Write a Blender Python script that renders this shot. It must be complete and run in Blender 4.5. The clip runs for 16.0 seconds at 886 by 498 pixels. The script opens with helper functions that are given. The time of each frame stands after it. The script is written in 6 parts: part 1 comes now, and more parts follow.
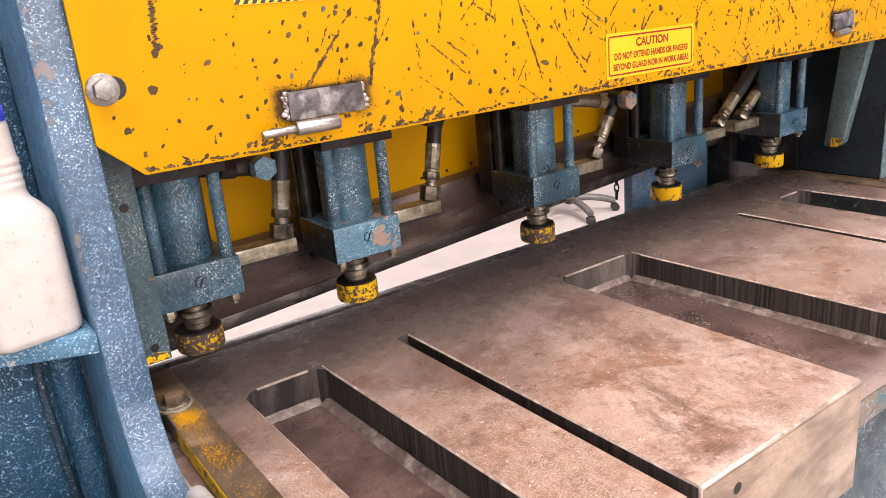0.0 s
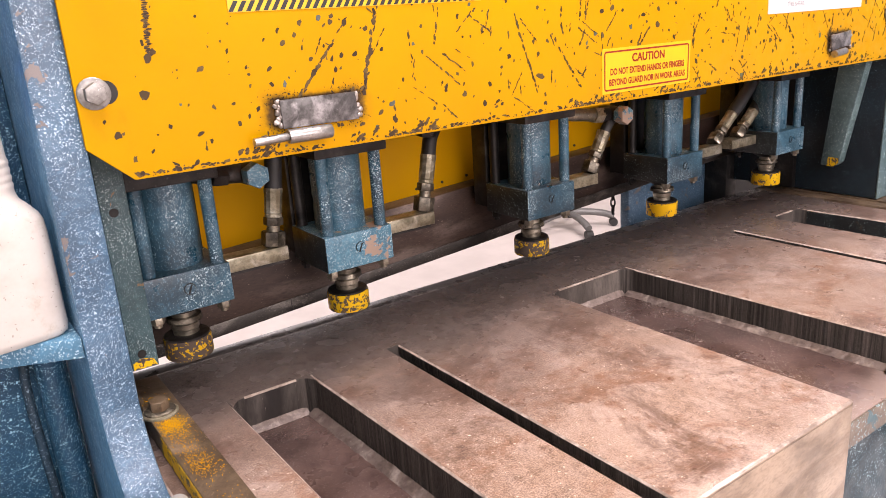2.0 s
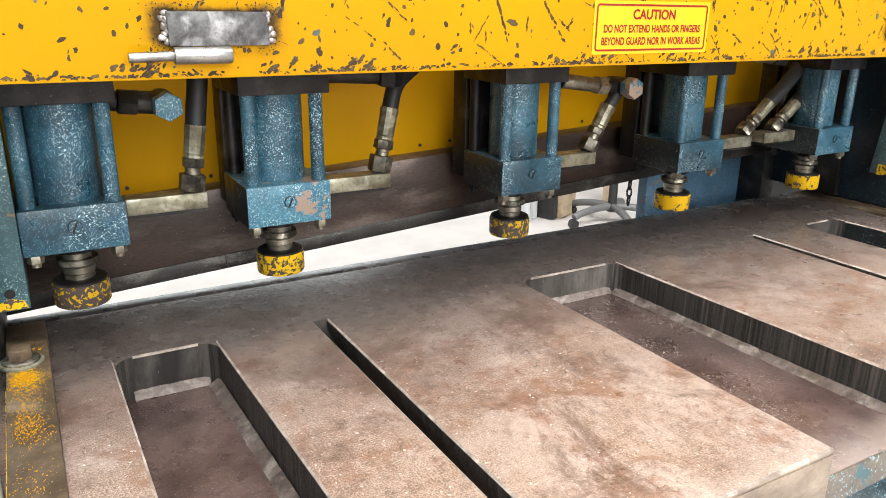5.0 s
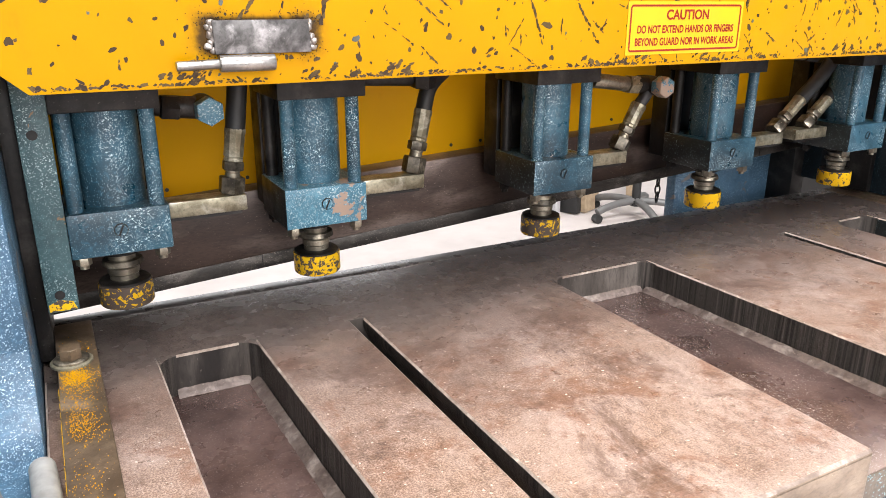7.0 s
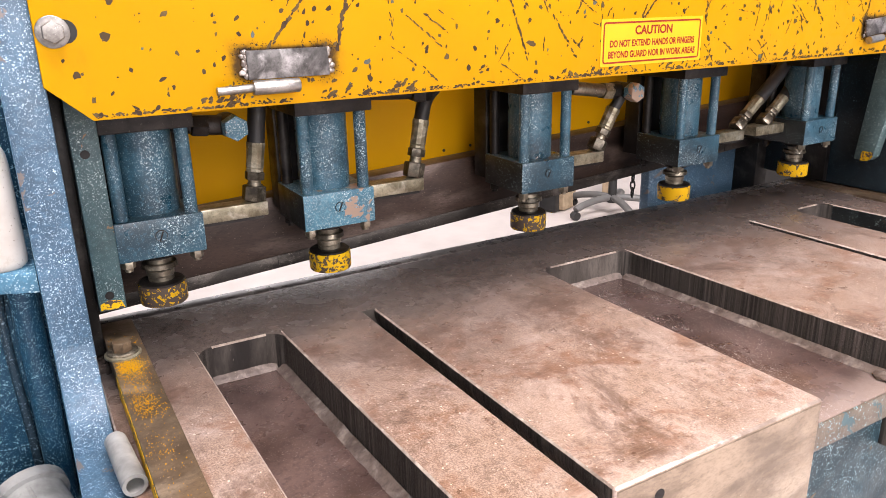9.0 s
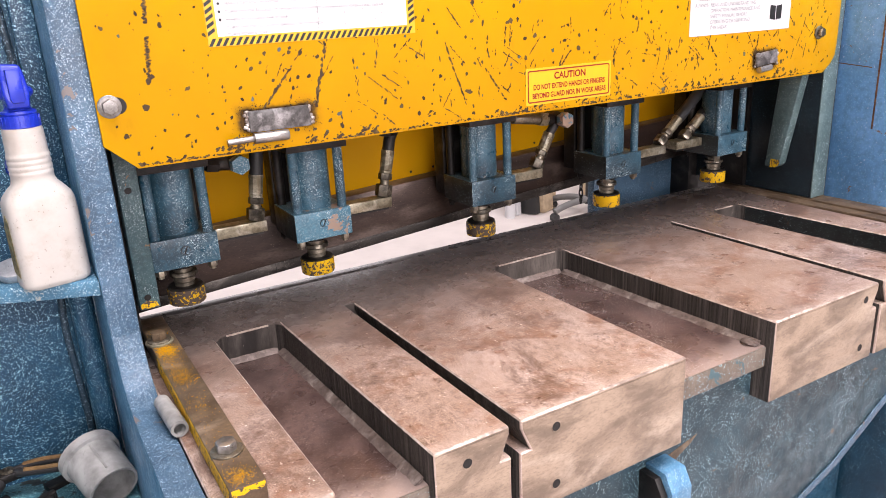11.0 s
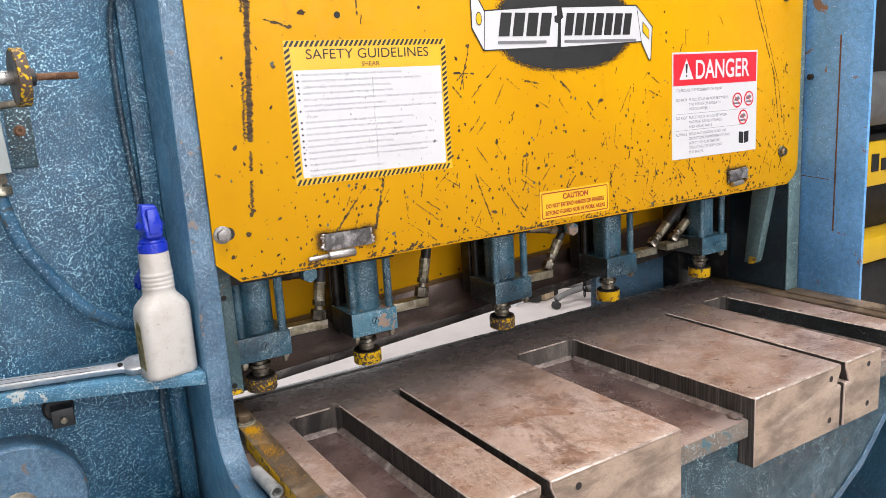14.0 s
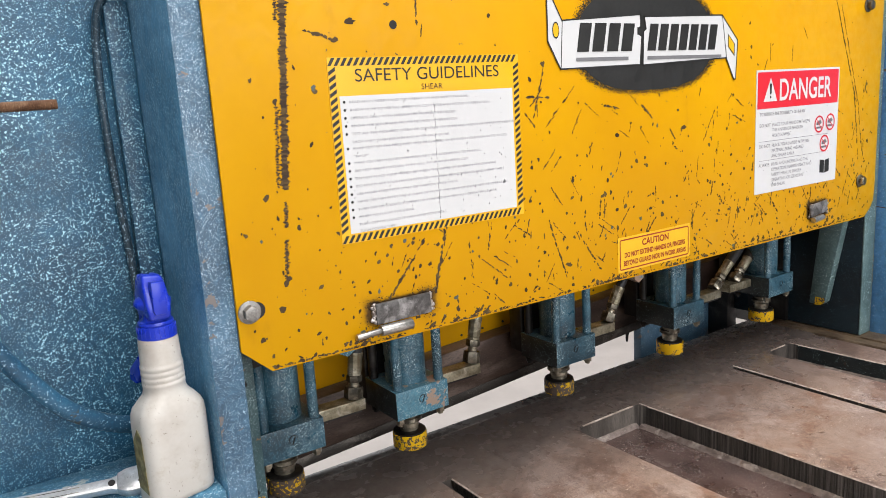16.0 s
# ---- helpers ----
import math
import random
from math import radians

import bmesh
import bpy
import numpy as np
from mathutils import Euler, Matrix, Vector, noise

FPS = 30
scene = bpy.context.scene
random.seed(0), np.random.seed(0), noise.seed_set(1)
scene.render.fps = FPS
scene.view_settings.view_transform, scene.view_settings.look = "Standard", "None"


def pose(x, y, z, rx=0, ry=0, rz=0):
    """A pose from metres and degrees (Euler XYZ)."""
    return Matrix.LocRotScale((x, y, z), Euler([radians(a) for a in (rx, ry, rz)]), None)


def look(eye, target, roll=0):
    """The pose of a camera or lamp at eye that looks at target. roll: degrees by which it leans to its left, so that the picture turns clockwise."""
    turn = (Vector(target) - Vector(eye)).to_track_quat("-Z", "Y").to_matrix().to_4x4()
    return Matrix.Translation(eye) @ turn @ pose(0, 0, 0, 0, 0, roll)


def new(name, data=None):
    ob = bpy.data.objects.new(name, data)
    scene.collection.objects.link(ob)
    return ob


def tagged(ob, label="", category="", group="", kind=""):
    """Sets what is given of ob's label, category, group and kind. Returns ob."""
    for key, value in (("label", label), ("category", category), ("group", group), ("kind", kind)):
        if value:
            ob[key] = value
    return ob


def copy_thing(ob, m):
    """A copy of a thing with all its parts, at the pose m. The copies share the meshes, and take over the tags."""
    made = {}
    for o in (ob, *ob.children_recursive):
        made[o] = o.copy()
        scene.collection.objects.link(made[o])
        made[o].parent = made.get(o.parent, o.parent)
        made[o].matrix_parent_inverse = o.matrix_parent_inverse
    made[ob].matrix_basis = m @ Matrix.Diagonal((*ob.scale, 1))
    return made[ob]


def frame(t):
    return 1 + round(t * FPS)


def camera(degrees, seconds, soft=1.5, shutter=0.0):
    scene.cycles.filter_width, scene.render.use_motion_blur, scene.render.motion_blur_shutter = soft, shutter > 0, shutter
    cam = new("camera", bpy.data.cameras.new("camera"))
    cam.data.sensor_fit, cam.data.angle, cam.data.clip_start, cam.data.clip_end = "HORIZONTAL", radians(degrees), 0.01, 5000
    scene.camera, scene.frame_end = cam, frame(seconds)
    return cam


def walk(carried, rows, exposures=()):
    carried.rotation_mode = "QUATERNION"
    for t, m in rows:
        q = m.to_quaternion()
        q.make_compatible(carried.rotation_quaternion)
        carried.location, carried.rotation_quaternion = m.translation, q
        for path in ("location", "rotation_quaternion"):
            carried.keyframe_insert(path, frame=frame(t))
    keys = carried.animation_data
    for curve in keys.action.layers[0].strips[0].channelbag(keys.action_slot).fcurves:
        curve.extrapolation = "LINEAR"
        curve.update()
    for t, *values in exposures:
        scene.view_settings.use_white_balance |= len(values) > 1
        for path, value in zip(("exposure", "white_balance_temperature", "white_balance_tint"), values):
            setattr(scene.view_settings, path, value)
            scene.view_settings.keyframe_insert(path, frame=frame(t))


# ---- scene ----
cam = camera(61.9, 16.0, soft=0.8)
PATH = [
    (0, (0.11, 0.104, 1.261), (1.18, 1.68, 0.652), -5.1),
    (0.5, (0.121, 0.113, 1.263), (1.207, 1.684, 0.669), -4.5),
    (1, (0.124, 0.109, 1.261), (1.221, 1.677, 0.679), -4.3),
    (1.5, (0.12, 0.105, 1.26), (1.217, 1.674, 0.682), -4.2),
    (2, (0.119, 0.101, 1.259), (1.198, 1.682, 0.68), -3.9),
    (2.5, (0.118, 0.099, 1.257), (1.175, 1.692, 0.672), -3.1),
    (3, (0.208, 0.065, 1.263), (1.241, 1.672, 0.672), -2.2),
    (3.5, (0.259, 0.052, 1.24), (1.269, 1.669, 0.639), -1.2),
    (4, (0.243, 0.037, 1.214), (1.227, 1.669, 0.607), -0.5),
    (4.5, (0.291, 0.101, 1.199), (1.255, 1.743, 0.583), 0.2),
    (5, (0.297, 0.128, 1.204), (1.24, 1.779, 0.583), 0.8),
    (7.5, (0.272, 0.129, 1.216), (1.16, 1.803, 0.578), 0.0),
    (8, (0.268, 0.124, 1.218), (1.167, 1.793, 0.58), -0.4),
    (8.5, (0.263, 0.121, 1.221), (1.183, 1.779, 0.584), -0.8),
    (9, (0.204, 0.054, 1.238), (1.148, 1.701, 0.608), -1.3),
    (9.5, (0.169, -0.022, 1.264), (1.13, 1.618, 0.641), -2.0),
    (9.7, (0.171, -0.04, 1.276), (1.143, 1.593, 0.653), -2.2),
    (11.8, (0.102, -0.235, 1.325), (1.047, 1.419, 0.715), -3.4),
    (12, (0.098, -0.238, 1.327), (1.049, 1.415, 0.727), -3.2),
    (12.5, (0.084, -0.264, 1.334), (1.06, 1.387, 0.766), -2.5),
    (13, (0.051, -0.337, 1.346), (1.052, 1.314, 0.823), -2.1),
    (13.5, (-0.007, -0.369, 1.362), (0.998, 1.297, 0.9), -2.6),
    (14, (-0.041, -0.345, 1.409), (0.963, 1.339, 1.01), -3.6),
    (14.5, (-0.067, -0.215, 1.457), (0.845, 1.534, 1.128), -5.5),
    (15, (-0.046, -0.075, 1.472), (0.827, 1.699, 1.176), -7.3),
    (15.5, (-0.031, -0.029, 1.472), (0.997, 1.651, 1.127), -6.0),
    (16, (-0.03, -0.028, 1.451), (1.062, 1.603, 1.064), -3.5),
]
walk(cam, [(t, look(eye, target, roll)) for t, eye, target, roll in PATH], [(0, 0.1, 7000, 24), (3.0, 0.1, 7000, 25), (3.5, 0.15, 6600, 11), (4.0, 0.17, 6350, 5), (5.0, 0.27, 6250, 3), (7.5, 0.25, 6500, 13), (8.5, 0.22, 6600, 16), (9.5, 0.15, 6700, 19), (12.0, -0.05, 6550, 21), (13.0, -0.15, 6450, 16), (14.0, -0.33, 6350, 11), (14.5, -0.46, 6350, 9), (15.2, -0.48, 6400, 9), (16, -0.40, 6400, 8)])

# ---- world, daylight and lamps ----
world = bpy.data.worlds.new("world")
scene.world = world
world.use_nodes = True
wn = world.node_tree.nodes
sky = wn.new("ShaderNodeTexSky")
sky.sky_type, sky.sun_disc = "NISHITA", False
sky.sun_elevation, sky.sun_rotation = radians(50), radians(200)
world.node_tree.links.new(sky.outputs[0], wn["Background"].inputs[0])
wn["Background"].inputs[1].default_value = 0.06


def area_lamp(name, eye, target, sx, sy, watts, colour=(1.0, 0.975, 0.955)):
    data = bpy.data.lights.new(name, "AREA")
    data.shape, data.size, data.size_y, data.energy, data.color = "RECTANGLE", sx, sy, watts, colour
    ob = new(name, data)
    ob.matrix_world = look(eye, target)
    return ob


# lamps added for unseen doors, one behind the camera and one at the back
area_lamp("front_fill_lamp", (0.7, -3.9, 2.65), (0.9, 0.8, 1.0), 4.4, 2.5, 272)
area_lamp("back_fill_lamp", (0.6, 7.35, 2.2), (0.8, 2.2, 0.0), 5.6, 3.4, 70)
# lamp added to brighten the floor behind; its roof opening is unseen
area_lamp("rear_top_fill_lamp", (1.8, 4.4, 6.55), (1.8, 4.4, 0.0), 5.0, 2.0, 270)
# lamp added over the machine's front to brighten the bed; its rooflight is unseen
area_lamp("top_fill_lamp", (1.3, -1.6, 6.55), (1.3, -1.6, 0.0), 5.0, 2.6, 790)

# ---- materials ----
def nt(name):
    m = bpy.data.materials.new(name)
    m.use_nodes = True
    t = m.node_tree
    return m, t, t.nodes["Principled BSDF"]


def grain(t, scale, detail=3.0, stretch=(1, 1, 1), rough=0.55, distort=0.0, shift=0.0, turn=0.0):
    """A noise over the place in the world, in features a metre."""
    geo, mp, no = t.nodes.new("ShaderNodeNewGeometry"), t.nodes.new("ShaderNodeMapping"), t.nodes.new("ShaderNodeTexNoise")
    mp.inputs["Scale"].default_value = stretch
    mp.inputs["Rotation"].default_value = (0, 0, turn)
    mp.inputs["Location"].default_value = (shift, shift * 0.7, shift * 1.3)
    no.inputs["Scale"].default_value, no.inputs["Detail"].default_value = scale, detail
    no.inputs["Roughness"].default_value, no.inputs["Distortion"].default_value = rough, distort
    t.links.new(geo.outputs["Position"], mp.inputs[0])
    t.links.new(mp.outputs[0], no.inputs["Vector"])
    return no.outputs["Fac"]


def ramp(t, fac, lo, hi, a=0.0, b=1.0):
    n = t.nodes.new("ShaderNodeMapRange")
    n.interpolation_type = "SMOOTHSTEP"
    for i, v in enumerate((lo, hi, a, b)):
        n.inputs[1 + i].default_value = v
    t.links.new(fac, n.inputs[0])
    return n.outputs[0]


def mul(t, a, b, op="MULTIPLY"):
    n = t.nodes.new("ShaderNodeMath")
    n.operation, n.use_clamp = op, True
    for i, v in enumerate((a, b)):
        if isinstance(v, (int, float)):
            n.inputs[i].default_value = v
        else:
            t.links.new(v, n.inputs[i])
    return n.outputs[0]


def raw(t, op, a, b=0.0):
    n = t.nodes.new("ShaderNodeMath")
    n.operation = op
    for i, v in enumerate((a, b)):
        if isinstance(v, (int, float)):
            n.inputs[i].default_value = v
        else:
            t.links.new(v, n.inputs[i])
    return n.outputs[0]


def mix(t, fac, a, b):
    n = t.nodes.new("ShaderNodeMix")
    n.data_type = "RGBA"
    for i, v in ((0, fac), (6, a), (7, b)):
        if isinstance(v, tuple):
            n.inputs[i].default_value = (*v, 1)
        elif isinstance(v, (int, float)):
            n.inputs[i].default_value = v
        else:
            t.links.new(v, n.inputs[i])
    return n.outputs[2]


def axis(t, which):
    geo, sep = t.nodes.new("ShaderNodeNewGeometry"), t.nodes.new("ShaderNodeSeparateXYZ")
    t.links.new(geo.outputs["Position"], sep.inputs[0])
    return sep.outputs[which]


def finish(t, b, colour, rough, metal=0.0, bump=None, strength=0.2, dist=0.001, spec=0.5):
    for key, v in (("Base Color", colour), ("Roughness", rough), ("Metallic", metal), ("Specular IOR Level", spec)):
        if isinstance(v, tuple):
            b.inputs[key].default_value = (*v, 1)
        elif isinstance(v, (int, float)):
            b.inputs[key].default_value = v
        else:
            t.links.new(v, b.inputs[key])
    if bump is not None:
        n = t.nodes.new("ShaderNodeBump")
        n.inputs["Strength"].default_value, n.inputs["Distance"].default_value = strength, dist
        t.links.new(bump, n.inputs["Height"])
        t.links.new(n.outputs[0], b.inputs["Normal"])


def fleck_dots(t, scale, sparse, shift=0.0):
    """Crisp uneven dots of mixed size, one in some cells of a jumbled lattice."""
    geo, no, vm, vo = (t.nodes.new("ShaderNode" + k) for k in ("NewGeometry", "TexNoise", "VectorMath", "TexVoronoi"))
    no.inputs["Scale"].default_value, no.inputs["Detail"].default_value = 380, 1.0
    vm.operation, vm.inputs[1].default_value = "MULTIPLY_ADD", (0.0037 + shift, 0.0037, 0.0037)
    vo.inputs["Scale"].default_value = scale
    t.links.new(geo.outputs["Position"], no.inputs["Vector"])
    t.links.new(no.outputs["Color"], vm.inputs[0])
    t.links.new(geo.outputs["Position"], vm.inputs[2])
    t.links.new(vm.outputs[0], vo.inputs["Vector"])
    sep = t.nodes.new("ShaderNodeSeparateColor")
    t.links.new(vo.outputs["Color"], sep.inputs[0])
    reach = mul(t, vo.outputs["Distance"], ramp(t, sep.outputs[1], 0.0, 1.0, 0.18, 0.0), "ADD")
    return mul(t, ramp(t, reach, 0.42, 0.34, 0, 1), ramp(t, sep.outputs[0], sparse, sparse + 0.05))


def speckled_paint(name, deep, mid, fleck, amount=0.625, worn=(0.45, 0.36, 0.28), wear=0.76, rough=0.42, fine=1.0, patchy=(0.33, 0.6, 0.25)):
    """Machine enamel with pale spatter flecks and a little wear."""
    m, t, b = nt(name)
    base = mix(t, ramp(t, grain(t, 9, 4), 0.3, 0.7), deep, mid)
    base = mix(t, ramp(t, grain(t, 70, 4, rough=0.65), 0.35, 0.75, 0, 0.45), base, tuple(c * 0.5 for c in deep))
    base = mix(t, ramp(t, grain(t, 210, 3, shift=2), 0.5, 0.75, 0, 0.3), base, tuple(min(1, c * 1.8) for c in mid))
    few = (amount - 0.635) * 6
    f = mul(t, fleck_dots(t, 265 * fine, 0.61 + few), mul(t, fleck_dots(t, 410 * fine, 0.61 + few, 0.0004), 0.85), "MAXIMUM")
    f = mul(t, f, ramp(t, grain(t, 14, 4, shift=3), *patchy, 1.0))
    f2 = ramp(t, grain(t, 900, 1.0, (1, 1, 0.7), 0.5, 0.2, 5), amount + 0.05, amount + 0.08, 0, 0.4)
    base = mix(t, mul(t, f, f2, "MAXIMUM"), base, fleck)
    w = ramp(t, grain(t, 22, 6, (1, 1, 1), 0.65, 0.5, 9), wear, wear + 0.02)
    base = mix(t, w, base, worn)
    finish(t, b, base, ramp(t, grain(t, 40, 3), 0.3, 0.7, rough - 0.08, rough + 0.12), 0, mul(t, grain(t, 180, 4), mul(t, f, 0.3), "ADD"), 0.3, 0.0008)
    return m


BLUE = speckled_paint("blue_enamel", (0.004, 0.043, 0.090), (0.012, 0.082, 0.153), (0.38, 0.65, 0.78), 0.612, fine=1.25)
BLUE_LIGHT = speckled_paint("light_blue_enamel", (0.105, 0.30, 0.60), (0.155, 0.39, 0.74), (0.48, 0.66, 0.88), 0.69, (0.22, 0.13, 0.09), 0.65, 0.5)
BLUE_GREEN = speckled_paint("green_blue_enamel", (0.028, 0.066, 0.077), (0.060, 0.122, 0.138), (0.50, 0.64, 0.66), 0.620, (0.20, 0.12, 0.06), 0.64, fine=1.5, patchy=(0.40, 0.62, 0.06))
BLUE_OILY = speckled_paint("oily_blue_enamel", (0.009, 0.034, 0.054), (0.040, 0.125, 0.185), (0.56, 0.74, 0.80), 0.600, (0.5, 0.42, 0.36), 0.69, 0.34, 1.6, (0.44, 0.62, 0.03))
DARKSIDE = speckled_paint("dark_side_enamel", (0.006, 0.008, 0.009), (0.016, 0.022, 0.024), (0.25, 0.34, 0.34), 0.67, (0.05, 0.036, 0.028), 0.64, 0.40, 1.5)
SHADED_TEAL = speckled_paint("shaded_teal_enamel", (0.003, 0.008, 0.013), (0.007, 0.020, 0.030), (0.22, 0.34, 0.40), 0.675, (0.06, 0.045, 0.04), 0.68, 0.4, 1.6)
# machine blue darkened for the shade under the bed
BLUE_SHADED = speckled_paint("shaded_blue_enamel", (0.003, 0.032, 0.066), (0.006, 0.068, 0.125), (0.34, 0.57, 0.68), 0.640, (0.10, 0.07, 0.05), 0.72, 0.4, 1.2)
APRONBLUE = speckled_paint("grimy_apron_enamel", (0.006, 0.026, 0.038), (0.018, 0.056, 0.078), (0.42, 0.62, 0.68), 0.635, (0.12, 0.08, 0.05), 0.655, 0.40, 1.1, (0.40, 0.64, 0.12))
BLUE_WORN = speckled_paint("worn_blue_enamel", (0.03, 0.12, 0.19), (0.07, 0.22, 0.31), (0.60, 0.76, 0.80), 0.60, (0.36, 0.26, 0.20), 0.555, 0.38, 1.6)
SHELFBLUE = speckled_paint("dusty_shelf_enamel", (0.025, 0.105, 0.185), (0.065, 0.20, 0.31), (0.48, 0.65, 0.73), 0.61, (0.38, 0.40, 0.38), 0.63, 0.5)
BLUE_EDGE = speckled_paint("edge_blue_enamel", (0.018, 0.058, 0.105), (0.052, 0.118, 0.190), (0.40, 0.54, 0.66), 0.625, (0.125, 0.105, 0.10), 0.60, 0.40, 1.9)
BLUE_PALE_BRUSHED = speckled_paint("pale_brushed_blue_enamel", (0.035, 0.135, 0.235), (0.085, 0.235, 0.39), (0.42, 0.60, 0.74), 0.635, (0.24, 0.22, 0.21), 0.72, 0.42, 1.6)


def burn(t, cx, cz, w, h, reach):
    """A soft uneven burn round a tab of half width w and half height h."""
    dx = raw(t, "MAXIMUM", raw(t, "SUBTRACT", raw(t, "ABSOLUTE", raw(t, "SUBTRACT", axis(t, 0), cx)), w))
    dz = raw(t, "MAXIMUM", raw(t, "SUBTRACT", raw(t, "ABSOLUTE", raw(t, "SUBTRACT", axis(t, 2), cz)), h))
    d = raw(t, "SQRT", raw(t, "ADD", raw(t, "MULTIPLY", dx, dx), raw(t, "MULTIPLY", dz, dz)))
    d = raw(t, "ADD", d, raw(t, "MULTIPLY", raw(t, "SUBTRACT", grain(t, 90, 6, rough=0.7), 0.5), reach * 1.1))
    return ramp(t, d, reach, reach * 0.25)


def yellow_paint(name, tone=(0.575, 0.292, 0.0012), chip_at=0.70, rough=0.36, chip_scale=75, burns=()):
    m, t, b = nt(name)
    base = mix(t, ramp(t, grain(t, 5, 4), 0.3, 0.75), tone, (tone[0] * 0.93, tone[1] * 0.88, tone[2]))
    base = mix(t, ramp(t, grain(t, 30, 5, (1, 1, 0.4), 0.6, 0, 4), 0.60, 0.85, 0, 0.35), base, (tone[0] * 0.6, tone[1] * 0.5, 0.01))
    chip = ramp(t, grain(t, chip_scale, 4, (1, 1, 1), 0.6, 0.6, 8), chip_at, chip_at + 0.01)
    base = mix(t, chip, base, (0.085, 0.065, 0.055))
    for place in burns:
        base = mix(t, mul(t, burn(t, *place[:4], place[4] * 1.7), 0.35), base, (0.20, 0.095, 0.012))
        base = mix(t, mul(t, burn(t, *place), 0.93), base, (0.030, 0.021, 0.016))
    finish(t, b, base, ramp(t, grain(t, 60, 4), 0.3, 0.75, rough - 0.05, rough + 0.15), 0, grain(t, 110, 4), 0.12, 0.0006, 0.11)
    return m


YELLOW = yellow_paint("yellow_enamel", chip_at=0.735)
YELLOW_GUARD = yellow_paint("guard_yellow_enamel", chip_at=0.735, burns=((0.411, 1.186, 0.001, 0.007, 0.0135), (0.501, 1.186, 0.001, 0.007, 0.0135), (0.456, 1.186, 0.042, 0.011, 0.006), (1.478, 1.187, 0.030, 0.010, 0.011)))
YELLOW_WORN = yellow_paint("chipped_yellow_paint", (0.72, 0.44, 0.01), 0.51, 0.4, 170)
YELLOW_FOOT = yellow_paint("scuffed_yellow_paint", (0.72, 0.43, 0.01), 0.565, 0.4, 130)
YELLOW_SCRAPS = yellow_paint("scraps_of_yellow_paint", (0.60, 0.37, 0.01), 0.44, 0.4, 170)
# guard yellow darkened for the shade behind the guard
YELLOW_SHADE = yellow_paint("shaded_yellow_enamel", (0.53, 0.272, 0.002), 0.745)


def steel(name, dark, mid, pale, big=6, rough=(0.32, 0.55), metal=0.35, streak=(1, 1, 1), glint=0.68, bumpy=0.2, pepper=0.5):
    """Bare steel with a brown skin of oil and rust; glint: the lower, the more bright grains."""
    m, t, b = nt(name)
    c = mix(t, ramp(t, grain(t, big, 6, streak, 0.6, 0.4), 0.34, 0.62), dark, mid)
    c = mix(t, ramp(t, grain(t, big * 0.7, 5, streak, 0.55, 0.6, 7), 0.50, 0.72), c, pale)
    c = mix(t, ramp(t, grain(t, 240, 5, streak, 0.7), 0.42, 0.72, 0, pepper), c, tuple(v * 0.62 for v in dark))
    c = mix(t, mul(t, ramp(t, grain(t, 420, 2, streak, 0.5, 0, 2), glint, glint + 0.05, 0, 0.8), ramp(t, grain(t, 11, 4, shift=6), 0.38, 0.62)), c, tuple(min(1, v * 1.7) for v in pale))
    r = ramp(t, grain(t, big * 3, 5, streak), 0.3, 0.7, rough[0], rough[1])
    finish(t, b, c, r, metal, grain(t, 300, 5, streak), bumpy * 1.5, 0.0006)
    return m


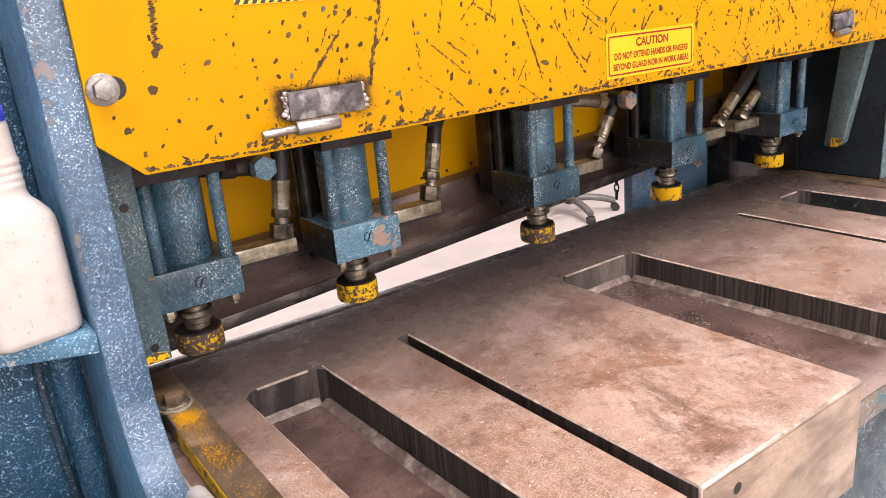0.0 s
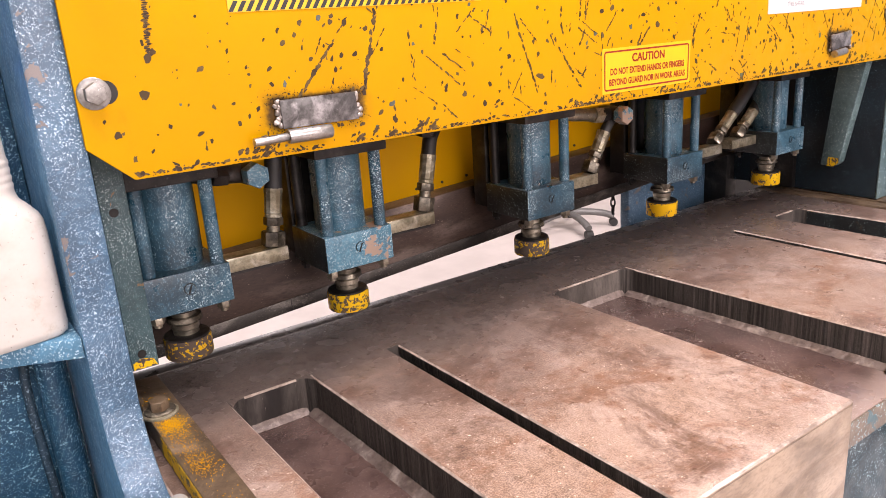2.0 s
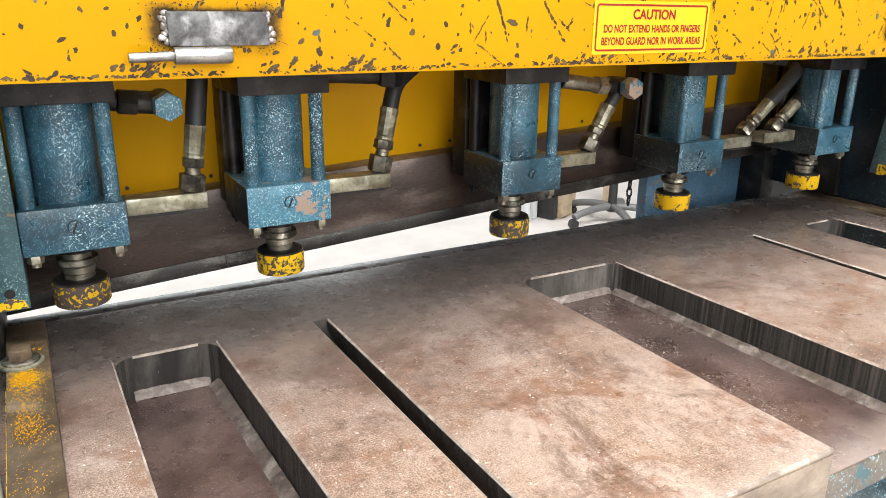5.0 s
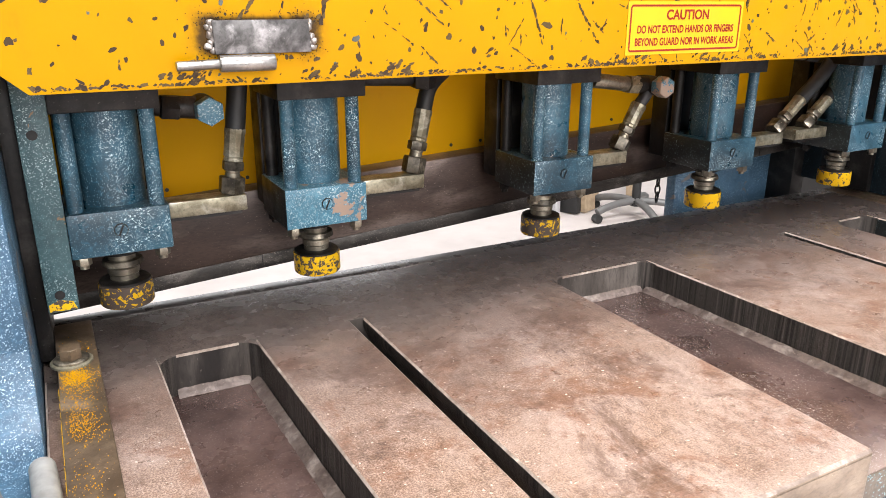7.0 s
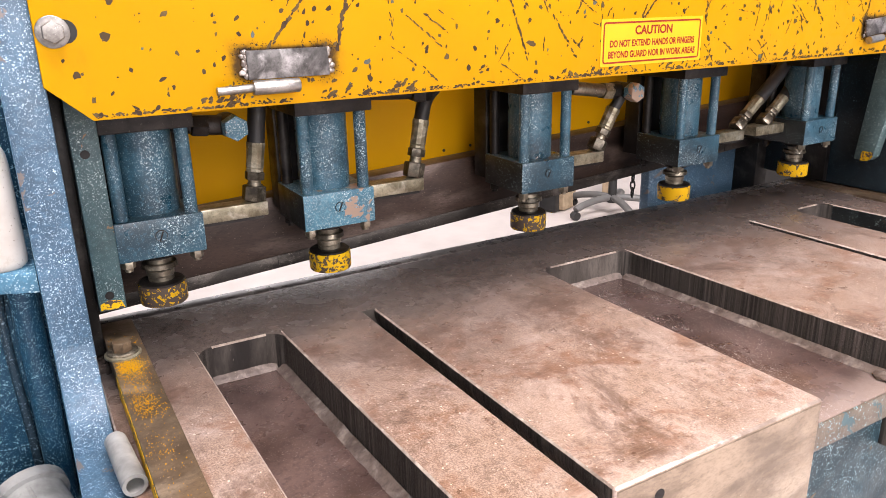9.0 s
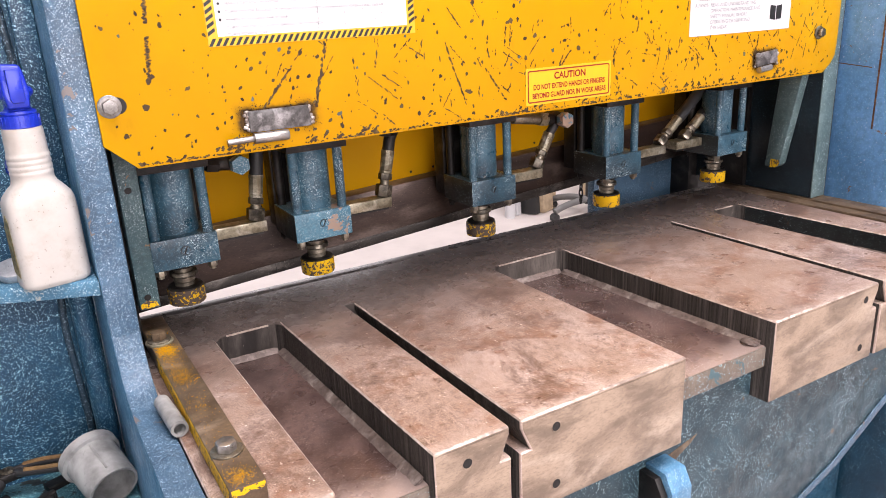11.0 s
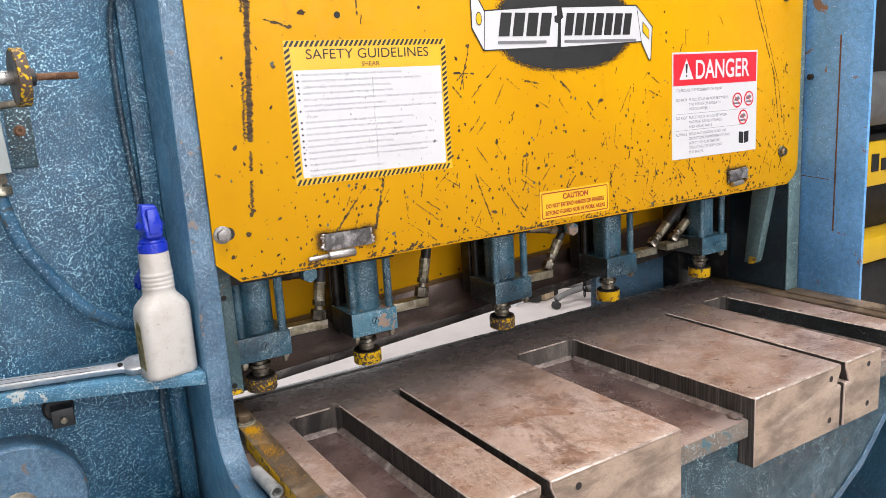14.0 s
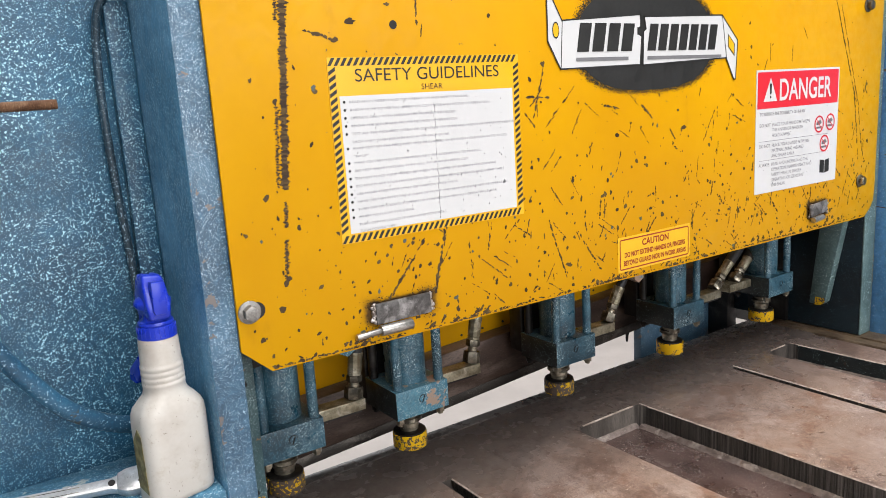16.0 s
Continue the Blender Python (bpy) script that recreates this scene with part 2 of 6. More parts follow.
def bed_steel():
    """The bed's top: fine brown grain, paler rubbed patches, hair scratches, darker towards the knives."""
    m, t, b = nt("worn_bed_steel")
    c = mix(t, ramp(t, grain(t, 560, 3, (1, 1, 1), 0.75), 0.38, 0.62), (0.215, 0.142, 0.108), (0.50, 0.370, 0.305))
    c = mix(t, ramp(t, grain(t, 4.5, 9, (1, 1, 1), 0.74, 0.3, 7), 0.46, 0.64, 0, 0.65), c, (0.58, 0.465, 0.42))
    c = mix(t, ramp(t, grain(t, 11, 10, (1, 1, 1), 0.82, 0.3, 2), 0.48, 0.61, 0, 0.70), c, (0.225, 0.104, 0.060))
    c = mix(t, ramp(t, grain(t, 5, 10, (1, 1, 1), 0.80, 0.4, 13), 0.49, 0.62, 0, 0.74), c, (0.112, 0.064, 0.048))
    c = mix(t, mul(t, ramp(t, grain(t, 150, 6, (1, 0.7, 1), 0.85, 0.3, 12), 0.48, 0.64), ramp(t, grain(t, 7, 5, shift=21), 0.38, 0.60, 0.2, 0.65)), c, (0.095, 0.058, 0.042))
    c = mix(t, ramp(t, grain(t, 900, 2, (1, 1, 1), 0.6, 0, 31), 0.50, 0.66, 0, 0.55), c, (0.085, 0.054, 0.042))
    for stretch, shift, turn in (((9, 380, 1), 3, 0.35), ((340, 11, 1), 5, 0.2), ((12, 300, 1), 8, -0.6), ((10, 260, 1), 11, 1.1), ((420, 14, 1), 15, -0.25)):
        c = mix(t, ramp(t, grain(t, 1.6, 2, stretch, 0.5, 0.15, shift, turn), 0.64, 0.72, 0, 0.13), c, (0.60, 0.50, 0.44))
    c = mix(t, ramp(t, grain(t, 380, 2, (1, 1, 1), 0.5, 0, 4), 0.71, 0.75, 0, 0.8), c, (0.78, 0.66, 0.58))
    c = mix(t, fleck_dots(t, 330, 0.93), c, (0.72, 0.60, 0.52))
    edge = ramp(t, raw(t, "ADD", axis(t, 1), raw(t, "MULTIPLY", grain(t, 14, 8, rough=0.75, shift=9), 0.07)), 0.500, 0.462)
    c = mix(t, mul(t, edge, 0.5), c, (0.62, 0.50, 0.435))
    pits = ramp(t, grain(t, 260, 2, (0.5, 1, 1), 0.5, 0, 17), 0.66, 0.72)
    # darker and smoother by y towards the knives, reddish brown in between
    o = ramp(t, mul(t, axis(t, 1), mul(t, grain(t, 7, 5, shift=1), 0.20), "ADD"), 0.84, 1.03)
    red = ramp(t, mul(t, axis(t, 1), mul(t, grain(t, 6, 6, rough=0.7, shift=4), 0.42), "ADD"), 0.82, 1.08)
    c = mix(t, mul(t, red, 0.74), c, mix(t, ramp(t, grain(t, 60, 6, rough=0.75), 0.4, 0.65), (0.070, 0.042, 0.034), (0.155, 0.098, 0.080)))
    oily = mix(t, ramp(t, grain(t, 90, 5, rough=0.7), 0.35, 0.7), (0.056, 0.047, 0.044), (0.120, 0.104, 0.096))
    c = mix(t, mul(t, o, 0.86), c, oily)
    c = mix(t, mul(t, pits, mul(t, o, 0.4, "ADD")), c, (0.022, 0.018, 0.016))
    r = mul(t, ramp(t, grain(t, 20, 5), 0.3, 0.7, 0.26, 0.44), mul(t, o, 0.12), "SUBTRACT")
    finish(t, b, c, r, 0.2, mul(t, grain(t, 420, 5), mul(t, pits, -0.5), "ADD"), 0.4, 0.0007)
    return m


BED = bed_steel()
FRONT = steel("ground_steel_face", (0.185, 0.137, 0.102), (0.39, 0.295, 0.22), (0.50, 0.40, 0.315), 13, (0.30, 0.46), 0.3, (0.8, 1, 1.7), 0.70, 0.12, 0.45)
RUBBED = steel("rubbed_edge_steel", (0.28, 0.215, 0.18), (0.50, 0.41, 0.355), (0.68, 0.59, 0.53), 70, (0.28, 0.44), 0.2)
def pocket_steel():
    """Pocket floor: oily red-brown scale, crowded bright glints painted along the middle, rubbed pale at the lip."""
    m, t, b = nt("pocket_floor_steel")
    c = mix(t, ramp(t, grain(t, 8, 6, rough=0.65), 0.34, 0.66), (0.055, 0.032, 0.028), (0.155, 0.100, 0.088))
    c = mix(t, ramp(t, grain(t, 160, 5, rough=0.75), 0.45, 0.68, 0, 0.5), c, (0.028, 0.016, 0.015))
    lip = ramp(t, mul(t, axis(t, 1), mul(t, grain(t, 18, 5), 0.10), "ADD"), 0.57, 0.50)
    c = mix(t, mul(t, lip, 0.8), c, (0.40, 0.31, 0.275))
    # glints of the metal put into the colour as pale dots, fewer leftwards
    g = mul(t, fleck_dots(t, 560, 0.72), mul(t, fleck_dots(t, 900, 0.66, 0.0003), 0.6), "MAXIMUM")
    c = mix(t, mul(t, g, mul(t, ramp(t, grain(t, 9, 5, shift=6), 0.38, 0.54, 0.1, 1.0), ramp(t, axis(t, 0), 0.46, 0.90, 0.22, 1.0))), c, (0.66, 0.60, 0.57))
    finish(t, b, c, ramp(t, grain(t, 14, 5), 0.3, 0.7, 0.18, 0.36), 0.3, grain(t, 300, 5), 0.22, 0.0005)
    return m


POCKET = pocket_steel()
LIP = speckled_paint("lip_face_steel", (0.10, 0.078, 0.060), (0.20, 0.165, 0.135), (0.30, 0.50, 0.56), 0.66, (0.045, 0.10, 0.12), 0.60)
CUT = steel("flame_cut_steel", (0.014, 0.011, 0.010), (0.074, 0.063, 0.055), (0.145, 0.124, 0.110), 18, (0.40, 0.58), 0.25, (1, 15, 0.25), bumpy=0.9)
BLADE = steel("oiled_blade_steel", (0.018, 0.011, 0.009), (0.056, 0.034, 0.026), (0.18, 0.135, 0.115), 7, (0.30, 0.5), 0.4, (0.6, 1, 2.2))
BARSTEEL = steel("brown_bar_steel", (0.075, 0.051, 0.032), (0.155, 0.108, 0.068), (0.29, 0.22, 0.155), 16, (0.38, 0.55), 0.3)
CUTEDGE = steel("ground_knife_steel", (0.020, 0.017, 0.015), (0.050, 0.043, 0.038), (0.135, 0.118, 0.105), 16, (0.28, 0.45), 0.45, (1, 1, 2.0), 0.64, 0.3, 0.6)
OILED = steel("oiled_knife_steel", (0.065, 0.056, 0.053), (0.125, 0.110, 0.104), (0.22, 0.20, 0.19), 14, (0.22, 0.36), 0.3, (1, 1, 1), 0.72, 0.15, 0.4)
BRIGHT = steel("scratched_steel", (0.26, 0.25, 0.24), (0.42, 0.40, 0.38), (0.62, 0.60, 0.57), 30, (0.26, 0.42), 0.85)
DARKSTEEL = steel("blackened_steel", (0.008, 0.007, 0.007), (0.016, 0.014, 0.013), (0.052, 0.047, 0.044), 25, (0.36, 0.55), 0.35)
FITTING = steel("grimy_fitting_steel", (0.040, 0.034, 0.026), (0.13, 0.112, 0.085), (0.46, 0.41, 0.32), 70, (0.3, 0.45), 0.65)
DULLBOLT = steel("dull_grey_bolt", (0.15, 0.14, 0.13), (0.30, 0.285, 0.27), (0.48, 0.46, 0.44), 60, (0.34, 0.5), 0.5)
ZINC = steel("dirty_plated_steel", (0.16, 0.14, 0.11), (0.30, 0.27, 0.21), (0.52, 0.48, 0.38), 45, (0.28, 0.45), 0.8)
BRASSY = steel("yellow_zinc_steel", (0.15, 0.13, 0.085), (0.36, 0.33, 0.24), (0.56, 0.53, 0.44), 40, (0.3, 0.48), 0.6)
RUSTY = steel("rusty_thread", (0.10, 0.045, 0.022), (0.17, 0.085, 0.045), (0.25, 0.15, 0.09), 60, (0.5, 0.7), 0.3)
TABSTEEL = steel("burnt_tab_steel", (0.030, 0.026, 0.025), (0.10, 0.094, 0.092), (0.34, 0.32, 0.32), 40, (0.34, 0.5), 0.35)
DULLWELD = steel("grimy_weld", (0.080, 0.057, 0.049), (0.155, 0.120, 0.105), (0.28, 0.235, 0.21), 60, (0.40, 0.58), 0.12, bumpy=0.9)
WELD = steel("weld_bead", (0.24, 0.21, 0.19), (0.36, 0.32, 0.30), (0.55, 0.51, 0.48), 40, (0.28, 0.45), 0.6, bumpy=0.5)


def plain(name, colour, rough=0.5, metal=0.0, vary=0.15, scale=30, bump=0.08, spec=0.5):
    m, t, b = nt(name)
    c = mix(t, ramp(t, grain(t, scale, 5), 0.3, 0.75), colour, tuple(v * (1 - vary) for v in colour))
    c = mix(t, ramp(t, grain(t, scale * 6, 3), 0.6, 0.8, 0, vary), c, tuple(v * 0.5 for v in colour))
    finish(t, b, c, ramp(t, grain(t, scale * 2, 3), 0.3, 0.7, rough - 0.06, rough + 0.08), metal, grain(t, scale * 8, 3), bump, 0.0005, spec)
    return m


RUBBER = plain("black_rubber", (0.018, 0.018, 0.019), 0.5, 0, 0.3, 40)
BLACK = plain("black_ink", (0.012, 0.012, 0.012), 0.5, 0, 0.1)
SIGNWHITE = plain("white_sign_film", (0.555, 0.555, 0.565), 0.38, 0, 0.05, 12, 0.02)
SIGNYELLOW = plain("yellow_sign_film", (0.70, 0.385, 0.008), 0.36, 0, 0.06, 12, 0.02)
LABELYELLOW = plain("caution_label_film", (0.70, 0.405, 0.012), 0.36, 0, 0.06, 14, 0.02)
SIGNRED = plain("red_sign_ink", (0.62, 0.02, 0.035), 0.36, 0, 0.05, 12, 0.02)
REDINK = plain("red_label_ink", (0.25, 0.014, 0.008), 0.4, 0, 0.05)
GREYINK = plain("faded_grey_ink", (0.25, 0.25, 0.275), 0.5, 0, 0.25, 60)
DARKINK = plain("dark_grey_ink", (0.16, 0.16, 0.17), 0.5, 0, 0.2, 60)
def chip_paint():
    """Bared primer and old undercoat, each chip of its own tone."""
    m, t, b = nt("bared_primer")
    geo = t.nodes.new("ShaderNodeNewGeometry")
    c = mix(t, ramp(t, geo.outputs["Random Per Island"], 0.15, 1.0), (0.036, 0.022, 0.014), (0.118, 0.076, 0.029))
    c = mix(t, ramp(t, grain(t, 260, 4, rough=0.7), 0.35, 0.7, 0, 0.6), c, (0.050, 0.033, 0.023))
    finish(t, b, c, 0.6, 0, grain(t, 500, 3), 0.25, 0.0004, 0.15)
    return m


CHIP = chip_paint()
CHIPBLUE = plain("bared_blue_undercoat", (0.085, 0.095, 0.085), 0.55, 0.0, 0.4, 90, 0.2)
SCORCH = plain("scorched_paint", (0.024, 0.018, 0.015), 0.65, 0.0, 0.4, 60, 0.2, 0.12)
OLDLABEL = plain("grimy_torn_label", (0.26, 0.21, 0.07), 0.5, 0, 0.7, 70, 0.2)
def bottle_plastic():
    """White plastic with rubbed-in brown dirt and dark specks."""
    m, t, b = nt("grimy_white_plastic")
    c = mix(t, ramp(t, grain(t, 11, 5, rough=0.65), 0.40, 0.75), (0.50, 0.472, 0.44), (0.37, 0.325, 0.285))
    c = mix(t, ramp(t, grain(t, 34, 6, rough=0.75, shift=3), 0.55, 0.72, 0, 0.55), c, (0.36, 0.31, 0.25))
    c = mix(t, ramp(t, grain(t, 330, 2, shift=8), 0.68, 0.74, 0, 0.7), c, (0.16, 0.13, 0.10))
    finish(t, b, c, ramp(t, grain(t, 40, 3), 0.3, 0.7, 0.36, 0.52), 0, grain(t, 90, 4), 0.12, 0.0006)
    return m


PLASTIC = bottle_plastic()
BLUEPLASTIC = plain("blue_plastic", (0.010, 0.030, 0.42), 0.30, 0, 0.12, 30, 0.04)
GREYPLASTIC = plain("grey_pvc", (0.36, 0.36, 0.35), 0.42, 0, 0.6, 26, 0.08)
SWITCHGREY = plain("grey_cast_housing", (0.36, 0.40, 0.39), 0.42, 0, 0.1, 40, 0.06)
TUBEBLUE = speckled_paint("painted_conduit", (0.016, 0.066, 0.125), (0.035, 0.125, 0.215), (0.42, 0.58, 0.70), 0.655, (0.05, 0.055, 0.055), 0.60)
GREENGREY = speckled_paint("grey_green_enamel", (0.070, 0.122, 0.128), (0.130, 0.200, 0.205), (0.50, 0.62, 0.63), 0.65, (0.16, 0.10, 0.05), 0.70)
SATIN = steel("satin_chrome", (0.50, 0.50, 0.51), (0.62, 0.62, 0.64), (0.74, 0.74, 0.76), 30, (0.28, 0.40), 0.7, bumpy=0.05)
CABLE = speckled_paint("spattered_cable", (0.014, 0.03, 0.045), (0.02, 0.05, 0.08), (0.3, 0.42, 0.5), 0.63)
HOLE = plain("dark_bore", (0.012, 0.010, 0.010), 0.6, 0.2, 0.3, 80)
CONCRETE = plain("pale_concrete", (0.58, 0.525, 0.50), 0.6, 0, 0.16, 3, 0.1)
# hall wall tone set dark to hold down bounced light
WALLWHITE = plain("grey_hall_wall", (0.13, 0.13, 0.14), 0.7, 0, 0.06, 2, 0.05)
GRIP = plain("worn_tan_grip", (0.20, 0.115, 0.045), 0.5, 0, 0.5, 60, 0.2)
WOOD = plain("rough_pine", (0.50, 0.38, 0.25), 0.6, 0, 0.3, 25, 0.2)
FARYELLOW = plain("far_yellow_enamel", (0.72, 0.45, 0.02), 0.4, 0, 0.1, 6, 0.05)
FARGREY = plain("far_grey_steel", (0.15, 0.148, 0.145), 0.45, 0.1, 0.25, 8, 0.1)
FARBLACK = plain("far_black_body", (0.02, 0.02, 0.02), 0.5, 0, 0.3, 8, 0.1)
TRAYDIRT = speckled_paint("dirty_tray_enamel", (0.024, 0.105, 0.142), (0.055, 0.20, 0.25), (0.40, 0.70, 0.74), 0.58, (0.02, 0.016, 0.014), 0.56)

# glowing white sheet added for the bright background behind the machine
BACKGLOW, t_, b_ = nt("glowing_backdrop")
b_.inputs["Base Color"].default_value = (0, 0, 0, 1)
b_.inputs["Emission Color"].default_value, b_.inputs["Emission Strength"].default_value = (0.95, 0.97, 1.0, 1), 1.12

# ---- building helpers ----
def box(x0, x1, y0, y1, z0, z1, bevel=0.0, seg=2):
    bm = bmesh.new()
    bmesh.ops.create_cube(bm, size=1.0)
    for v in bm.verts:
        v.co = Vector(((x0 + x1) / 2 + v.co.x * (x1 - x0), (y0 + y1) / 2 + v.co.y * (y1 - y0), (z0 + z1) / 2 + v.co.z * (z1 - z0)))
    if bevel:
        bmesh.ops.bevel(bm, geom=bm.edges[:], offset=bevel, segments=seg, affect="EDGES", profile=0.5)
    return bm


def cyl(p0, p1, r, r1=None, n=24, bevel=0.0):
    p0, p1 = Vector(p0), Vector(p1)
    bm = bmesh.new()
    bmesh.ops.create_cone(bm, cap_ends=True, segments=n, radius1=r, radius2=r if r1 is None else r1, depth=(p1 - p0).length)
    if bevel:
        ends = [e for e in bm.edges if len(e.link_faces) == 2 and any(len(f.verts) == n for f in e.link_faces) and n != 4]
        bmesh.ops.bevel(bm, geom=ends, offset=bevel, segments=2, affect="EDGES", profile=0.5)
    turn = Vector((0, 0, 1)).rotation_difference(p1 - p0).to_matrix().to_4x4()
    bm.transform(Matrix.Translation((p0 + p1) / 2) @ turn)
    return bm


def lathe(p0, p1, profile, n=28):
    """A turned body: profile rows of (distance from p0 along p0-p1 in metres, radius)."""
    p0, p1 = Vector(p0), Vector(p1)
    bm, rings = bmesh.new(), []
    for h, r in profile:
        rings.append([bm.verts.new((r * math.cos(2 * math.pi * k / n), r * math.sin(2 * math.pi * k / n), h)) for k in range(n)])
    for a, b in zip(rings, rings[1:]):
        for k in range(n):
            bm.faces.new((a[k], a[(k + 1) % n], b[(k + 1) % n], b[k]))
    bm.faces.new(rings[0][::-1])
    bm.faces.new(rings[-1])
    turn = Vector((0, 0, 1)).rotation_difference(p1 - p0).to_matrix().to_4x4()
    bm.transform(Matrix.Translation(p0) @ turn)
    return bm


def smooth_path(points, steps=8):
    """Points along a soft curve through those given."""
    p = [Vector(q) for q in points]
    p = [2 * p[0] - p[1]] + p + [2 * p[-1] - p[-2]]
    out = []
    for a, b, c, d in zip(p, p[1:], p[2:], p[3:]):
        for s in range(steps):
            u = s / steps
            out.append(0.5 * (2 * b + (c - a) * u + (2 * a - 5 * b + 4 * c - d) * u * u + (3 * b - a - 3 * c + d) * u**3))
    return out + [p[-2]]


def tube(points, r, n=14, steps=8, inner=0.0):
    path = smooth_path(points, steps) if steps else [Vector(q) for q in points]
    bm, rings, up = bmesh.new(), [], None
    for i, q in enumerate(path):
        way = (path[min(i + 1, len(path) - 1)] - path[max(i - 1, 0)]).normalized()
        if up is None:
            up = way.orthogonal().normalized()
        up = (up - way * up.dot(way)).normalized()
        side = way.cross(up)
        rings.append([bm.verts.new(q + r * (math.cos(2 * math.pi * k / n) * up + math.sin(2 * math.pi * k / n) * side)) for k in range(n)])
    for a, b in zip(rings, rings[1:]):
        for k in range(n):
            bm.faces.new((a[k], a[(k + 1) % n], b[(k + 1) % n], b[k]))
    bm.faces.new(rings[0][::-1])
    bm.faces.new(rings[-1])
    return bm


def prism(poly, plane, a, b, bevel=0.0, seg=2):
    """A polygon drawn in the plane "xz", "yz" or "xy" and drawn out along the third axis from a to b."""
    put = {"xz": lambda u, v, w: (u, w, v), "yz": lambda u, v, w: (w, u, v), "xy": lambda u, v, w: (u, v, w)}[plane]
    bm = bmesh.new()
    lo, hi = ([bm.verts.new(put(u, v, w)) for u, v in poly] for w in (a, b))
    bm.faces.new(lo)
    bm.faces.new(hi[::-1])
    for i in range(len(poly)):
        j = (i + 1) % len(poly)
        bm.faces.new((lo[i], hi[i], hi[j], lo[j]))
    bmesh.ops.recalc_face_normals(bm, faces=bm.faces)
    if bevel:
        bmesh.ops.bevel(bm, geom=bm.edges[:], offset=bevel, segments=seg, affect="EDGES", profile=0.5)
    return bm


def join(*bms):
    out = bmesh.new()
    for bm in bms:
        me = bpy.data.meshes.new("tmp")
        bm.to_mesh(me)
        out.from_mesh(me)
        bpy.data.meshes.remove(me)
        bm.free()
    return out


def moved(bm, m):
    bm.transform(m)
    return bm


def thing(name, at, label, category, group="", kind=""):
    ob = new(name)
    ob.location = at
    ob.empty_display_size = 0.05
    return tagged(ob, label, category, group, kind)


def base_of(ob):
    v = Vector((0, 0, 0))
    while ob is not None:
        v += ob.location
        ob = ob.parent
    return v


def part(name, bm, material, parent=None, label="", smooth=40, kind=""):
    """Links a bmesh, drawn in world places, as one mesh object under a thing or a part."""
    if parent is not None:
        bm.transform(Matrix.Translation(-base_of(parent)))
    bmesh.ops.recalc_face_normals(bm, faces=bm.faces)
    me = bpy.data.meshes.new(name)
    bm.to_mesh(me)
    bm.free()
    if smooth:
        me.polygons.foreach_set("use_smooth", [True] * len(me.polygons))
        me.set_sharp_from_angle(angle=radians(smooth))
    me.materials.append(material)
    ob = new(name, me)
    ob.parent = parent
    return tagged(ob, label, kind=kind)


def setting(name, bm, material, label, category, smooth=40):
    return tagged(part(name, bm, material, None, label, smooth), label, category, kind="structure")


def hexagon(p0, p1, across, bevel=0.0008):
    return cyl(p0, p1, across / 1.732, n=6, bevel=bevel)

# ---- the hall ----
setting("floor", box(-4.5, 10, -4.4, 7.8, -0.2, 0.0), CONCRETE, "pale worn concrete floor of the workshop", "floor")
# ceiling and walls added out of view, with openings where the lamps stand
setting("ceiling", join(box(-4.5, -1.4, -4.4, 7.8, 6.6, 6.8), box(4.4, 10, -4.4, 7.8, 6.6, 6.8), box(-1.4, 4.4, -4.4, -3.0, 6.6, 6.8), box(-1.4, 4.4, -0.2, 3.3, 6.6, 6.8), box(-1.4, 4.4, 5.5, 7.8, 6.6, 6.8)), WALLWHITE, "unseen grey workshop ceiling with two openings added for the top lamps", "ceiling")
setting("wall_west", box(-4.7, -4.5, -4.4, 7.8, 0, 6.6), WALLWHITE, "unseen plain grey workshop wall", "wall")
setting("wall_east", box(10, 10.2, -4.4, 7.8, 0, 6.6), WALLWHITE, "unseen plain grey workshop wall", "wall")


def wall_with_door(name, y0, y1, x0, x1, top):
    bm = join(box(-4.5, x0, y0, y1, 0, 6.6), box(x1, 10, y0, y1, 0, 6.6), box(x0, x1, y0, y1, top, 6.6))
    setting(name, bm, WALLWHITE, "grey workshop wall with an added wide door opening", "wall")


wall_with_door("wall_south", -4.4, -4.2, -3.8, 3.2, 4.0)
wall_with_door("wall_north", 7.6, 7.8, -2.6, 3.8, 4.0)
setting("ground", box(-40, 40, -40, 40, -0.25, -0.2), CONCRETE, "pale concrete yard outside the hall", "ground")
setting("backdrop", box(-30, 40, 14.0, 14.1, -0.2, 16), BACKGLOW, "glowing white backdrop added outside the back opening", "sky")
beam = thing("roof_strut", (-2.08, 3.4, 0.0), "raking dark steel roof strut with a white rail", "beam")
part("strut", cyl((-2.08, 3.4, 0.0), (6.38, 3.4, 6.6), 0.038, n=16), FARBLACK, beam)
part("rail", cyl((-1.93, 3.42, 0.0), (6.53, 3.42, 6.6), 0.03, n=12), SIGNWHITE, beam, "white rail")
part("rail_post", cyl((0.80, 3.46, 2.16), (0.80, 3.46, 2.62), 0.02, n=10), FARGREY, beam)



# ---- the shear: side frames, panel and shelf ----
def arc(cx, cy, r, a0, a1, n=8):
    return [(cx + r * math.cos(radians(a0 + (a1 - a0) * k / n)), cy + r * math.sin(radians(a0 + (a1 - a0) * k / n))) for k in range(n + 1)]


frame_l = thing("shear_side_frame", (0.2, 1.0, 0.0), "blue spatter-painted steel side frame of the shear with worn edges", "machine frame")
side = [(1.30, 1.664), (0.812, 1.664), (0.812, 0.925)] + arc(0.722, 0.938, 0.09, 0, -90)[1:] + [(0.425, 0.848), (0.425, 0.0), (1.30, 0.0)]
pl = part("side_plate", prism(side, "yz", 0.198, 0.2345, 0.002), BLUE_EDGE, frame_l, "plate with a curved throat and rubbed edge")
